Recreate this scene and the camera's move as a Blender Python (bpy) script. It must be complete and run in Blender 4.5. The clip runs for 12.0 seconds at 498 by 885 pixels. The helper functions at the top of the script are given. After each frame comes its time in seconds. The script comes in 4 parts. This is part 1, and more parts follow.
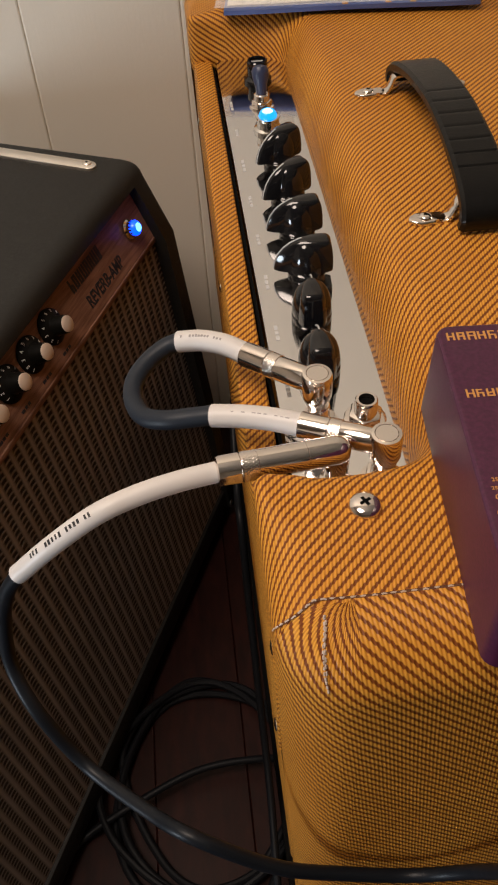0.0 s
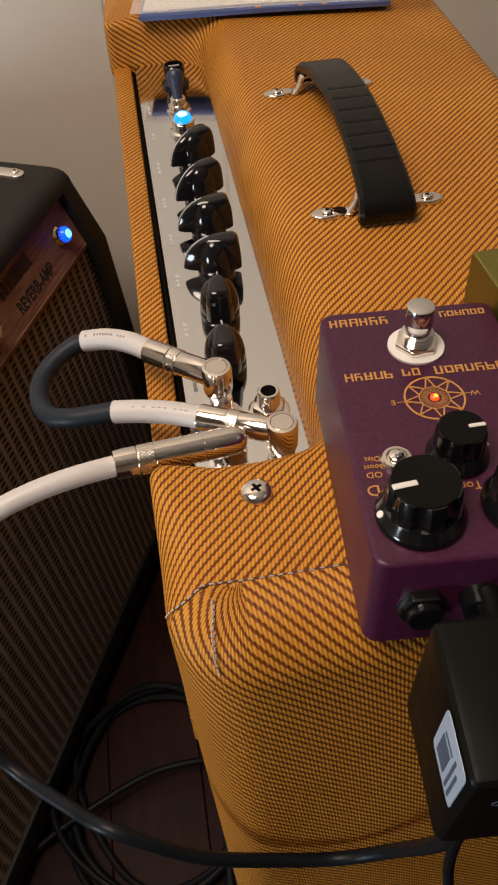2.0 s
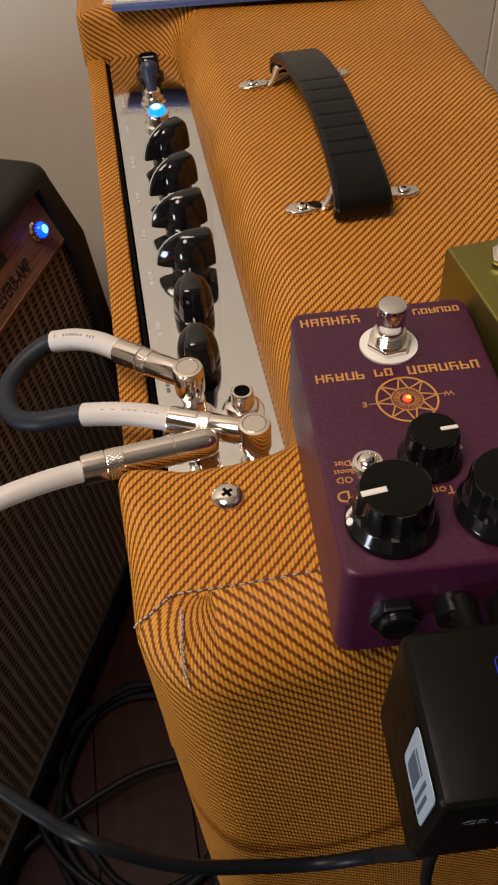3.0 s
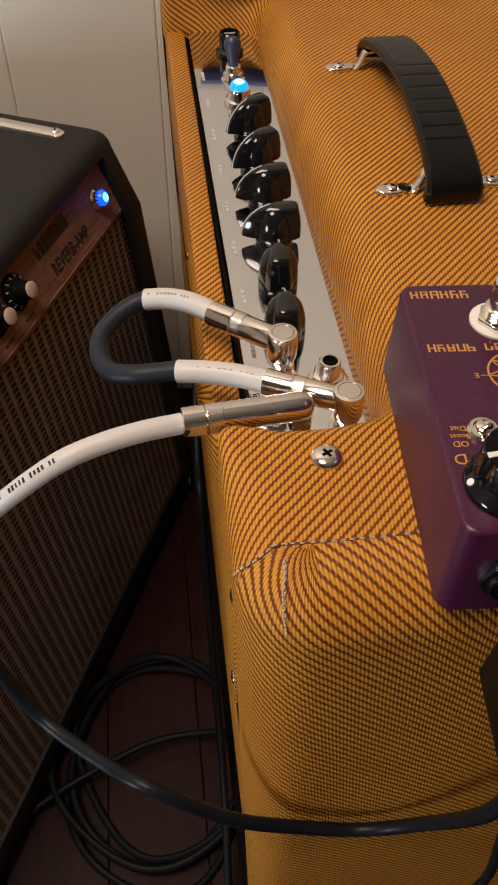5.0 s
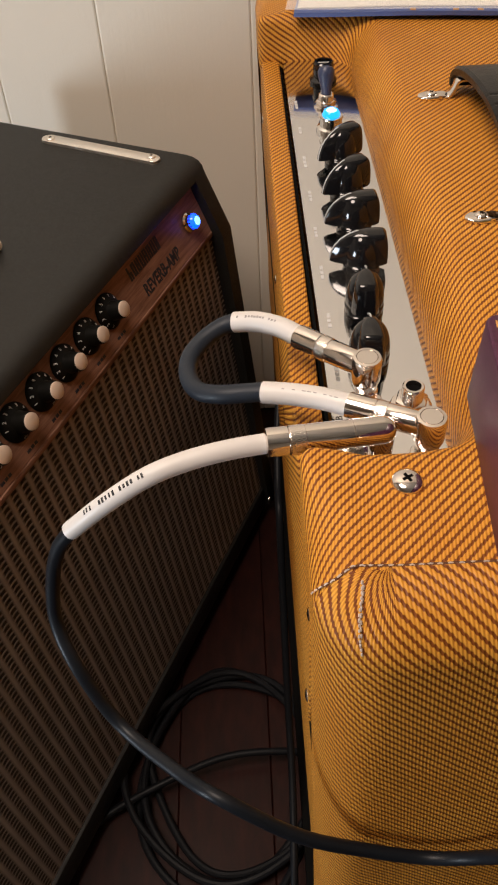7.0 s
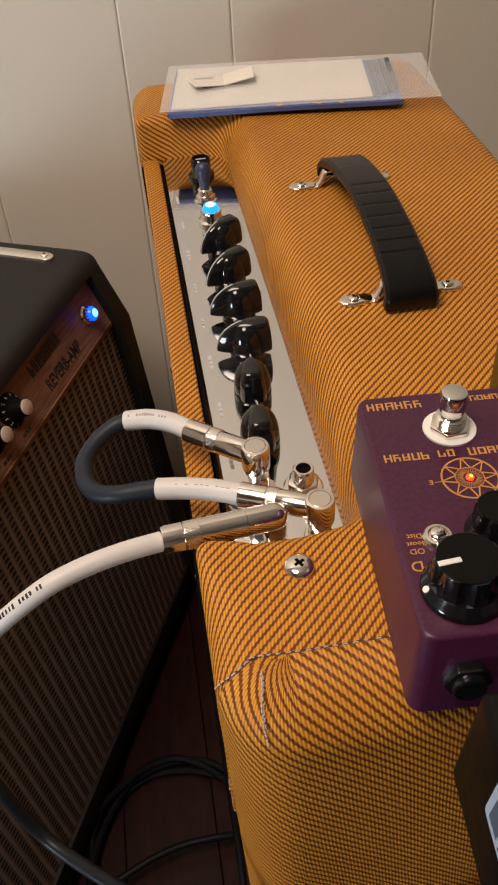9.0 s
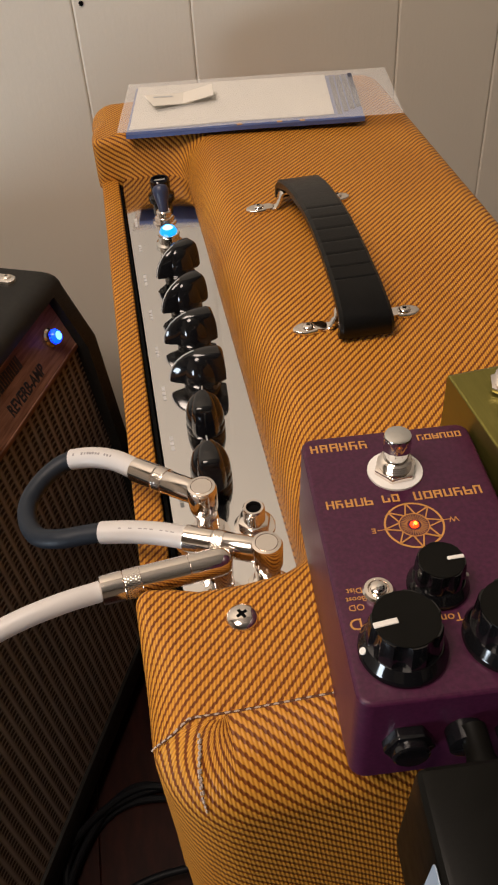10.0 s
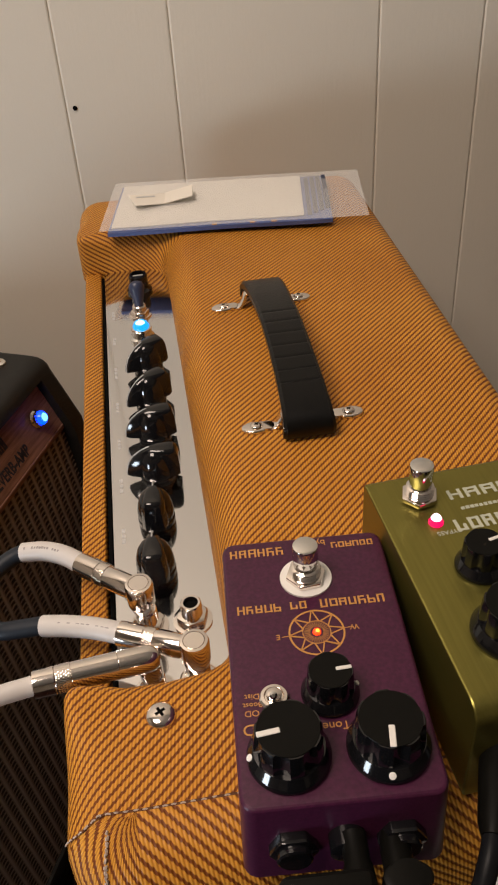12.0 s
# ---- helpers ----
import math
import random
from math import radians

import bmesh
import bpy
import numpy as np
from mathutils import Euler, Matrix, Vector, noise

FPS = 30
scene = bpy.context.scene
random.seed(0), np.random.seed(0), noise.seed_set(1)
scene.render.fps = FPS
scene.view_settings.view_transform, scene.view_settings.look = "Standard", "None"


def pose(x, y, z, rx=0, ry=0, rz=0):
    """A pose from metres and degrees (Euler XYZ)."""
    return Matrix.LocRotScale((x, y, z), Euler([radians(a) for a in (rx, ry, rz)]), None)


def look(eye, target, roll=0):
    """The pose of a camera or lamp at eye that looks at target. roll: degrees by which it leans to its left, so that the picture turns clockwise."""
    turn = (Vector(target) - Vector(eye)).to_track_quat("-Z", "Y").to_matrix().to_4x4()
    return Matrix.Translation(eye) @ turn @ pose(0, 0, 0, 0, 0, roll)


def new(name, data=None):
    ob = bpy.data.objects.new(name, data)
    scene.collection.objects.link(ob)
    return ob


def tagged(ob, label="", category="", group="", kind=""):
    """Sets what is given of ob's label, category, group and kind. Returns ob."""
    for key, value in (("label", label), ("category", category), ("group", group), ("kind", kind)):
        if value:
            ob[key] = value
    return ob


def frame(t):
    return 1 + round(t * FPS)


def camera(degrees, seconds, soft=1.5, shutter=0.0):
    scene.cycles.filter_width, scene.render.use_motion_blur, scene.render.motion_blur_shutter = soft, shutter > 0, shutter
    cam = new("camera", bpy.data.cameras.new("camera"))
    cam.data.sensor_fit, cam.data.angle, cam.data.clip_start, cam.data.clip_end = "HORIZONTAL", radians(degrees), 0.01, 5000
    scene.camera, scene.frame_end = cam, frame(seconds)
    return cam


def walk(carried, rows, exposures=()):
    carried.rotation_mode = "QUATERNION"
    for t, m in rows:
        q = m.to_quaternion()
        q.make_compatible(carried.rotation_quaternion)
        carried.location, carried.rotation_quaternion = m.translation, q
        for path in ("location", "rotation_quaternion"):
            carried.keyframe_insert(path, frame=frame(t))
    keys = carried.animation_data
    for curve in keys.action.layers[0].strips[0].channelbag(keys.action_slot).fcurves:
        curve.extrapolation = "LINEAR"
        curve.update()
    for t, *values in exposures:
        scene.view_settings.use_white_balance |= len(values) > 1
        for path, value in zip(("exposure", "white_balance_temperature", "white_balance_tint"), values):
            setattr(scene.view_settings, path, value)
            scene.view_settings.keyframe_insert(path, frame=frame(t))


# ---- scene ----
cam = camera(33.3, 12.0, soft=2.1)
PATH = [
    (0, (-0.004, -0.121, 0.818), (0.071, 1.224, -0.66), -3.9),
    (0.5, (0.003, -0.129, 0.821), (0.061, 1.231, -0.645), -4.0),
    (1, (0.015, -0.134, 0.822), (0.105, 1.224, -0.644), -5.4),
    (1.5, (0.02, -0.136, 0.825), (0.157, 1.218, -0.64), -4.0),
    (2, (0.023, -0.133, 0.817), (0.17, 1.215, -0.653), -3.8),
    (2.5, (0.03, -0.128, 0.814), (0.19, 1.213, -0.661), -3.7),
    (2.7, (0.032, -0.126, 0.814), (0.195, 1.21, -0.665), -4.0),
    (4.3, (0.012, -0.128, 0.811), (0.208, 1.189, -0.682), -1.5),
    (4.5, (0.007, -0.129, 0.813), (0.198, 1.188, -0.679), -1.2),
    (5, (-0.008, -0.135, 0.812), (0.164, 1.184, -0.681), 0.8),
    (5.5, (-0.021, -0.137, 0.807), (0.036, 1.187, -0.691), -0.4),
    (6, (-0.033, -0.138, 0.798), (-0.042, 1.185, -0.702), -1.1),
    (6.5, (-0.019, -0.131, 0.809), (-0.045, 1.204, -0.68), -1.9),
    (6.7, (-0.013, -0.134, 0.813), (-0.046, 1.212, -0.665), -2.7),
    (8.3, (-0.005, -0.151, 0.833), (0.106, 1.299, -0.54), -4.2),
    (8.5, (-0.004, -0.149, 0.833), (0.129, 1.307, -0.532), -3.8),
    (9, (0.007, -0.14, 0.833), (0.172, 1.321, -0.522), -3.7),
    (9.5, (0.013, -0.131, 0.833), (0.184, 1.334, -0.518), -4.0),
    (10, (0.029, -0.124, 0.834), (0.218, 1.342, -0.513), -4.1),
    (10.5, (0.052, -0.127, 0.839), (0.264, 1.346, -0.498), -4.5),
    (11, (0.061, -0.139, 0.844), (0.29, 1.354, -0.467), -5.2),
    (11.5, (0.058, -0.135, 0.846), (0.296, 1.383, -0.435), -3.3),
    (12, (0.066, -0.135, 0.86), (0.233, 1.431, -0.374), -4.2),
]
walk(cam, [(t, look(eye, target, roll)) for t, eye, target, roll in PATH], [(0, 0), (2.5, -0.05), (4.5, -0.08), (5.5, 0.15), (6.0, 0.35), (6.5, 0.35), (8.5, 0.06), (10.0, 0), (11.0, -0.14), (12.0, -0.1)])

# ---- light ----
world = bpy.data.worlds.new("world")
scene.world = world
world.use_nodes = True
world.node_tree.nodes["Background"].inputs[0].default_value = (1.0, 0.85, 0.7, 1)
world.node_tree.nodes["Background"].inputs[1].default_value = 0.008


def lamp(name, kind, m, power, colour, size):
    data = bpy.data.lights.new(name, kind)
    data.energy, data.color = power, colour
    if kind == "AREA":
        data.shape, data.size = "DISK", size
    else:
        data.shadow_soft_size = size
    ob = new(name, data)
    ob.matrix_basis = m
    return ob


lamp("room_lamp", "AREA", look((-0.62, -0.2, 2.20), (0.1, 0.3, 0.5)), 29.0, (1.0, 0.825, 0.70), 0.85)
# unseen cool lamp added low at the left, level with the amplifiers
lamp("low_cool_lamp", "AREA", look((-1.50, -0.75, 0.28), (0.0, 0.4, 0.55)), 13.5, (0.78, 0.89, 1.0), 0.45)


# ---- materials ----
class Mat:
    """A node material and a few short ways to wire it."""

    def __init__(self, name, colour=(0.5, 0.5, 0.5), rough=0.5, metal=0.0, coat=0.0, spec=0.5):
        self.m = bpy.data.materials.new(name)
        self.m.use_nodes = True
        self.t = self.m.node_tree
        self.b = self.t.nodes["Principled BSDF"]
        self.set("Base Color", (*colour, 1)), self.set("Roughness", rough), self.set("Metallic", metal)
        self.set("Coat Weight", coat), self.set("Specular IOR Level", spec)

    def set(self, socket, value):
        self.b.inputs[socket].default_value = value

    def node(self, kind, **values):
        n = self.t.nodes.new(kind)
        for k, v in values.items():
            if k == "operation":
                n.operation = v
            elif k == "data_type":
                n.data_type = v
            elif k == "blend_type":
                n.blend_type = v
        return n

    def link(self, a, b):
        self.t.links.new(a, b)

    def math(self, op, a, b=None, c=None):
        n = self.node("ShaderNodeMath", operation=op)
        for i, v in enumerate((a, b, c)):
            if v is None:
                continue
            if isinstance(v, (int, float)):
                n.inputs[i].default_value = v
            else:
                self.link(v, n.inputs[i])
        return n.outputs[0]

    def coord(self, which="Object"):
        return self.node("ShaderNodeTexCoord").outputs[which]

    def noise(self, scale, detail=4, rough=0.55, vec=None):
        n = self.node("ShaderNodeTexNoise")
        n.inputs["Scale"].default_value, n.inputs["Detail"].default_value, n.inputs["Roughness"].default_value = scale, detail, rough
        self.link(vec or self.coord(), n.inputs["Vector"])
        return n.outputs["Fac"]

    def ramp(self, fac, *stops):
        n = self.node("ShaderNodeValToRGB")
        el = n.color_ramp.elements
        while len(el) < len(stops):
            el.new(0.5)
        for e, (p, c) in zip(el, stops):
            e.position, e.color = p, (*c, 1) if len(c) == 3 else c
        self.link(fac, n.inputs[0])
        return n.outputs[0]

    def mix(self, fac, a, b, kind="MIX"):
        n = self.node("ShaderNodeMix", data_type="RGBA", blend_type=kind)
        for i, v in ((0, fac), (6, a), (7, b)):
            if isinstance(v, (int, float)):
                n.inputs[i].default_value = v
            elif isinstance(v, tuple):
                n.inputs[i].default_value = (*v, 1)
            else:
                self.link(v, n.inputs[i])
        return n.outputs[2]

    def bump(self, height, strength=0.3, distance=0.001):
        n = self.node("ShaderNodeBump")
        n.inputs["Strength"].default_value, n.inputs["Distance"].default_value = strength, distance
        self.link(height, n.inputs["Height"])
        self.link(n.outputs[0], self.b.inputs["Normal"])

    def to(self, value, socket):
        self.link(value, self.b.inputs[socket])


def plain(name, colour, rough=0.4, metal=0.0, grain=300, vary=0.25, bump=0.1, coat=0.0, spec=0.5):
    """A surface with slight mottling, uneven gloss and fine relief."""
    m = Mat(name, colour, rough, metal, coat, spec)
    f = m.noise(grain * 0.08, 5)
    m.to(m.mix(f, tuple(c * (1 - vary) for c in colour), tuple(min(1, c * (1 + vary)) for c in colour)), "Base Color")
    g = m.noise(grain, 3)
    m.to(m.math("MULTIPLY_ADD", m.noise(grain * 0.3, 4), rough * 0.6, rough * 0.7), "Roughness")
    m.bump(g, bump, 0.0004)
    return m.m


def tweed_material():
    m = Mat("lacquered_tweed", rough=0.5, coat=0.0, spec=0.22)
    sep = m.node("ShaderNodeSeparateXYZ")
    wob = m.node("ShaderNodeMix", data_type="VECTOR")
    uv = m.coord("UV")
    nz = m.node("ShaderNodeTexNoise")
    nz.inputs["Scale"].default_value, nz.inputs["Detail"].default_value = 35, 2
    m.link(uv, nz.inputs["Vector"])
    wob.inputs[0].default_value = 0.0007
    m.link(uv, wob.inputs[4]), m.link(nz.outputs["Color"], wob.inputs[5])
    m.link(wob.outputs[1], sep.inputs[0])
    u, v = sep.outputs[0], sep.outputs[1]
    across = m.math("MULTIPLY", m.math("SUBTRACT", u, v), 1 / TWILL)
    # the twill: bands of slanted golden floats between brown grooves
    slant = m.math("SUBTRACT", u, m.math("MULTIPLY", v, 0.1))
    stripe = m.math("SINE", m.math("MULTIPLY", across, 2 * math.pi))
    th = m.math("SINE", m.math("MULTIPLY", slant, 2 * math.pi / THREAD))
    fine = m.math("MULTIPLY", m.math("ADD", th, m.math("MULTIPLY_ADD", m.noise(420, 2, 0.5, uv), 1.2, -0.6)), 0.5)
    raw = m.math("ADD", m.math("ADD", stripe, m.math("MULTIPLY", fine, 0.55)), m.math("MULTIPLY_ADD", m.noise(1100, 2, 0.5, uv), 0.7, -0.35))
    mask = m.ramp(m.math("MULTIPLY_ADD", raw, 0.25, 0.5), (0.35, (0, 0, 0)), (0.50, (1, 1, 1)))
    blot = m.noise(14, 5, 0.6, uv)
    gold = m.ramp(blot, (0.25, (0.57, 0.245, 0.030)), (0.55, (0.68, 0.315, 0.043)), (0.8, (0.76, 0.385, 0.062)))
    gold = m.mix(m.ramp(m.math("MULTIPLY_ADD", fine, 0.6, 0.5), (0.2, (0, 0, 0)), (0.75, (1, 1, 1))), m.mix(0.45, gold, (0.33, 0.10, 0.01)), gold)
    dark = m.mix(m.noise(500, 3, 0.5, uv), (0.115, 0.028, 0.005), (0.215, 0.060, 0.010))
    m.to(m.mix(mask, dark, gold), "Base Color")
    m.to(m.math("MULTIPLY_ADD", blot, 0.2, 0.36), "Roughness")
    m.bump(m.math("ADD", m.math("MULTIPLY", stripe, 0.5), m.math("MULTIPLY", fine, 0.6)), 0.6, 0.0005)
    return m.m


def wood_material(name, a, b, scale, rough=0.45):
    m = Mat(name, rough=rough, spec=0.16)
    mp = m.node("ShaderNodeMapping")
    m.link(m.coord(), mp.inputs[0])
    mp.inputs["Scale"].default_value = scale
    g = m.noise(9, 6, 0.65, mp.outputs[0])
    m.to(m.mix(m.ramp(g, (0.3, (0, 0, 0)), (0.7, (1, 1, 1))), a, b), "Base Color")
    m.to(m.math("MULTIPLY_ADD", m.noise(3, 5), 0.35, rough - 0.15), "Roughness")
    m.bump(g, 0.15, 0.001)
    return m.m


def grille_material():
    m = Mat("grille_cloth", rough=0.6, spec=0.3)
    sep = m.node("ShaderNodeSeparateXYZ")
    m.link(m.coord("UV"), sep.inputs[0])
    u, v = sep.outputs[0], sep.outputs[1]
    a = m.math("SINE", m.math("MULTIPLY", u, 2 * math.pi / 0.0115))
    b = m.math("SINE", m.math("MULTIPLY", m.math("ADD", v, m.math("MULTIPLY", a, 0.0004)), 2 * math.pi / 0.0054))
    h = m.math("MAXIMUM", a, m.math("SUBTRACT", b, 0.25))
    k = m.ramp(m.math("MULTIPLY_ADD", h, 0.5, 0.5), (0.34, (0.022, 0.017, 0.013)), (0.60, (0.21, 0.175, 0.15)), (0.95, (0.41, 0.355, 0.31)))
    m.to(m.mix(m.noise(11, 4), k, m.mix(0.5, k, (0.03, 0.02, 0.012))), "Base Color")
    m.bump(h, 0.6, 0.001)
    return m.m


def glow(name, colour, strength):
    m = Mat(name, (0.02, 0.02, 0.02), 0.2)
    m.set("Emission Color", (*colour, 1)), m.set("Emission Strength", strength)
    return m.m


def clear_material():
    m = Mat("clear_plastic", (0.95, 0.95, 0.95), 0.22)
    m.set("Transmission Weight", 0.0), m.set("Alpha", 0.22)
    m.to(m.math("MULTIPLY_ADD", m.noise(60, 4), 0.25, 0.1), "Roughness")
    m.bump(m.noise(45, 3), 0.6, 0.002)
    return m.m


def wall_material():
    m = Mat("wall_paint", (0.72, 0.68, 0.58), 0.55)
    f = m.noise(2.2, 5)
    m.to(m.mix(f, (0.70, 0.645, 0.545), (0.79, 0.745, 0.65)), "Base Color")
    mp = m.node("ShaderNodeMapping")
    m.link(m.coord(), mp.inputs[0])
    mp.inputs["Scale"].default_value = (60, 60, 6)
    m.bump(m.math("ADD", m.noise(6, 5, 0.6, mp.outputs[0]), m.noise(220, 3)), 0.12, 0.001)
    return m.m


def chrome_material(name, rough, colour=(0.72, 0.71, 0.69)):
    m = Mat(name, colour, rough, 1.0)
    m.to(m.math("MULTIPLY_ADD", m.noise(70, 5), rough * 1.2, rough * 0.4), "Roughness")
    m.bump(m.noise(900, 3), 0.02, 0.0003)
    return m.m


def purple_material():
    m = Mat("purple_paint", rough=0.35, coat=0.08, spec=0.35)
    m.set("Coat Roughness", 0.3)
    f = m.noise(700, 3)
    m.to(m.mix(m.ramp(f, (0.35, (0, 0, 0)), (0.7, (1, 1, 1))), (0.045, 0.0076, 0.028), (0.070, 0.0125, 0.042)), "Base Color")
    m.to(m.math("MULTIPLY_ADD", m.noise(40, 5), 0.10, 0.30), "Roughness")
    m.bump(f, 0.08, 0.0003)
    return m.m


def green_material():
    m = Mat("green_anodised", (0.20, 0.21, 0.035), 0.33, 0.85)
    mp = m.node("ShaderNodeMapping")
    m.link(m.coord(), mp.inputs[0])
    mp.inputs["Scale"].default_value = (900, 25, 900)
    g = m.noise(1, 4, 0.6, mp.outputs[0])
    m.to(m.mix(g, (0.185, 0.165, 0.036), (0.275, 0.248, 0.062)), "Base Color")
    m.to(m.math("MULTIPLY_ADD", g, 0.2, 0.26), "Roughness")
    return m.m


TWILL, THREAD = 0.0041, 0.00135
TWEED = tweed_material()
CHROME = chrome_material("chrome", 0.10)
PANEL = plain("panel_chrome", (0.80, 0.79, 0.79), 0.07, 1.0, grain=120, vary=0.03, bump=0.01)
NICKEL = chrome_material("nickel", 0.11, (0.80, 0.74, 0.69))
BLACK = plain("black_plastic", (0.006, 0.006, 0.007), 0.09, grain=200, bump=0.01)
SATIN = plain("satin_black_plastic", (0.0045, 0.0043, 0.0036), 0.42, grain=500, bump=0.1, spec=0.10)
RUBBER = plain("dark_rubber", (0.007, 0.0075, 0.009), 0.42, grain=600, bump=0.15, spec=0.12)
CABLE_BLUE = plain("slate_cable_jacket", (0.016, 0.021, 0.030), 0.48, grain=500, bump=0.12, spec=0.25)
CABLE_DARK = plain("dark_cable_jacket", (0.007, 0.009, 0.0125), 0.42, grain=500, bump=0.12, spec=0.22)
LEATHER = plain("black_handle_rubber", (0.0042, 0.0040, 0.0038), 0.32, grain=900, bump=0.3, spec=0.24)
TOLEX = plain("black_tolex", (0.011, 0.0105, 0.009), 0.5, grain=1300, vary=0.35, bump=0.7, spec=0.35)
# near-black paint for the shade inside holes, slots and gaps
HOLE = plain("hole_shade", (0.003, 0.003, 0.003), 0.7, spec=0.05)
SLEEVE = plain("white_heat_shrink", (0.62, 0.595, 0.575), 0.42, grain=260, vary=0.05, bump=0.08)
FAINT_INK = plain("faded_print", (0.30, 0.28, 0.28), 0.5)
INK = plain("black_ink", (0.02, 0.02, 0.022), 0.5)
WHITE = plain("white_paint", (0.78, 0.76, 0.72), 0.4, vary=0.05)
GREY_INK = plain("grey_print", (0.5, 0.5, 0.5), 0.4, vary=0.1)
GOLD = plain("gold_print", (0.55, 0.27, 0.065), 0.35, vary=0.12)
PURPLE, GREEN = purple_material(), green_material()
SILVER_INK = plain("silver_print", (0.46, 0.48, 0.38), 0.35, vary=0.08)
WALNUT = wood_material("walnut_panel", (0.12, 0.056, 0.036), (0.31, 0.165, 0.112), (3, 40, 40), 0.4)
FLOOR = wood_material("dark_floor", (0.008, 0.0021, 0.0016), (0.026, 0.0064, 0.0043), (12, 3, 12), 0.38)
GRILLE = grille_material()
WALL = wall_material()
# darker tone for the unseen walls, chosen for how much light they bounce
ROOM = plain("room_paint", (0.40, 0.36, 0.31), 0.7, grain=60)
CEILING = plain("ceiling_paint", (0.72, 0.69, 0.64), 0.7, grain=80)
CREAM = plain("cream_plastic", (0.66, 0.58, 0.46), 0.35, vary=0.06)
COPPER_CAP = chrome_material("brushed_cap", 0.34, (0.90, 0.84, 0.76))
CAP_FACE = plain("spun_cap_face", (0.74, 0.62, 0.52), 0.32, 0.35, vary=0.08)
PAPER = plain("white_card", (0.78, 0.74, 0.66), 0.6, vary=0.04)
BLUE_PAPER = plain("blue_card", (0.09, 0.14, 0.36), 0.5, vary=0.3)
STICKER = plain("pale_sticker", (0.36, 0.46, 0.58), 0.4, vary=0.06)
NAVY = plain("navy_cap", (0.030, 0.040, 0.085), 0.4)
THREAD_MAT = plain("worn_thread", (0.50, 0.40, 0.33), 0.8, vary=0.4)
CLEAR = clear_material()
BLUE_GLOW = glow("blue_led", (0.0, 0.035, 1.0), 5)
BLUE_DIM = glow("dim_blue_light", (0.0, 0.03, 1.0), 0.3)
CYAN_GLOW = glow("cyan_pilot", (0.0, 0.36, 1.0), 1.5)
PILOT_CORE = glow("pilot_core", (0.45, 0.90, 1.0), 2.4)
WHITE_HOT = glow("led_core", (0.14, 0.52, 1.0), 3)
RED_GLOW = glow("red_led", (1.0, 0.045, 0.003), 3)
PINK_GLOW = glow("magenta_led", (0.9, 0.0, 0.09), 1.5)
PINK_CORE = glow("magenta_led_core", (1.0, 0.70, 0.85), 3)
GREEN_GLOW = glow("green_led", (0.02, 0.9, 0.15), 5)


# ---- mesh builders ----
def thing(name, m, label, category, group="", kind=""):
    ob = new(name)
    ob.matrix_basis = m
    ob.empty_display_size = 0.02
    return tagged(ob, label, category, group, kind)


def mesh_of(bm, name, material, smooth=0.6):
    me = bpy.data.meshes.new(name)
    bmesh.ops.recalc_face_normals(bm, faces=bm.faces)
    bm.to_mesh(me)
    bm.free()
    me.materials.append(material)
    if smooth:
        me.shade_smooth()
        me.set_sharp_from_angle(angle=smooth)
    return me


def part(name, bm, material, parent, label="", smooth=0.6):
    """One mesh object from a bmesh, under a thing or a part."""
    ob = new(name, mesh_of(bm, name, material, smooth))
    ob.parent = parent
    return tagged(ob, label)


def fill(bm, verts, faces):
    vs = [bm.verts.new(v) for v in verts]
    for f in faces:
        bm.faces.new([vs[i] for i in f])
    return bm


def move(bm, m):
    bmesh.ops.transform(bm, matrix=m, verts=bm.verts)
    return bm


def join(*bms):
    out = bms[0]
    for b in bms[1:]:
        me = bpy.data.meshes.new("tmp")
        b.to_mesh(me)
        b.free()
        out.from_mesh(me)
        bpy.data.meshes.remove(me)
    return out


def box(x0, x1, y0, y1, z0, z1, bevel=0.0, segments=2):
    bm = bmesh.new()
    bmesh.ops.create_cube(bm, size=1)
    move(bm, Matrix.LocRotScale(((x0 + x1) / 2, (y0 + y1) / 2, (z0 + z1) / 2), None, (x1 - x0, y1 - y0, z1 - z0)))
    if bevel:
        bmesh.ops.bevel(bm, geom=list(bm.edges), offset=bevel, segments=segments, affect="EDGES", profile=0.5)
    return bm


def lathe(profile, n=24, flute=None, caps=True):
    """Turns (radius, height) pairs round z. flute(angle, index) scales the radius."""
    bm = bmesh.new()
    verts, faces = [], []
    for k, (r, z) in enumerate(profile):
        for i in range(n):
            a = 2 * math.pi * i / n
            s = flute(a, k) if flute else 1
            verts.append((r * s * math.cos(a), r * s * math.sin(a), z))
    for k in range(len(profile) - 1):
        for i in range(n):
            j = (i + 1) % n
            faces.append((k * n + i, k * n + j, (k + 1) * n + j, (k + 1) * n + i))
    if caps:
        faces += [tuple(range(n))[::-1], tuple((len(profile) - 1) * n + i for i in range(n))]
    return fill(bm, verts, faces)


def smooth_line(points, n=8):
    """Catmull-Rom through the points."""
    p = [Vector(q) for q in points]
    p = [p[0] * 2 - p[1], *p, p[-1] * 2 - p[-2]]
    out = []
    for i in range(1, len(p) - 2):
        a, b, c, d = p[i - 1 : i + 3]
        for k in range(n):
            t = k / n
            out.append(0.5 * (2 * b + (c - a) * t + (2 * a - 5 * b + 4 * c - d) * t * t + (3 * b - a - 3 * c + d) * t**3))
    return out + [p[-2]]


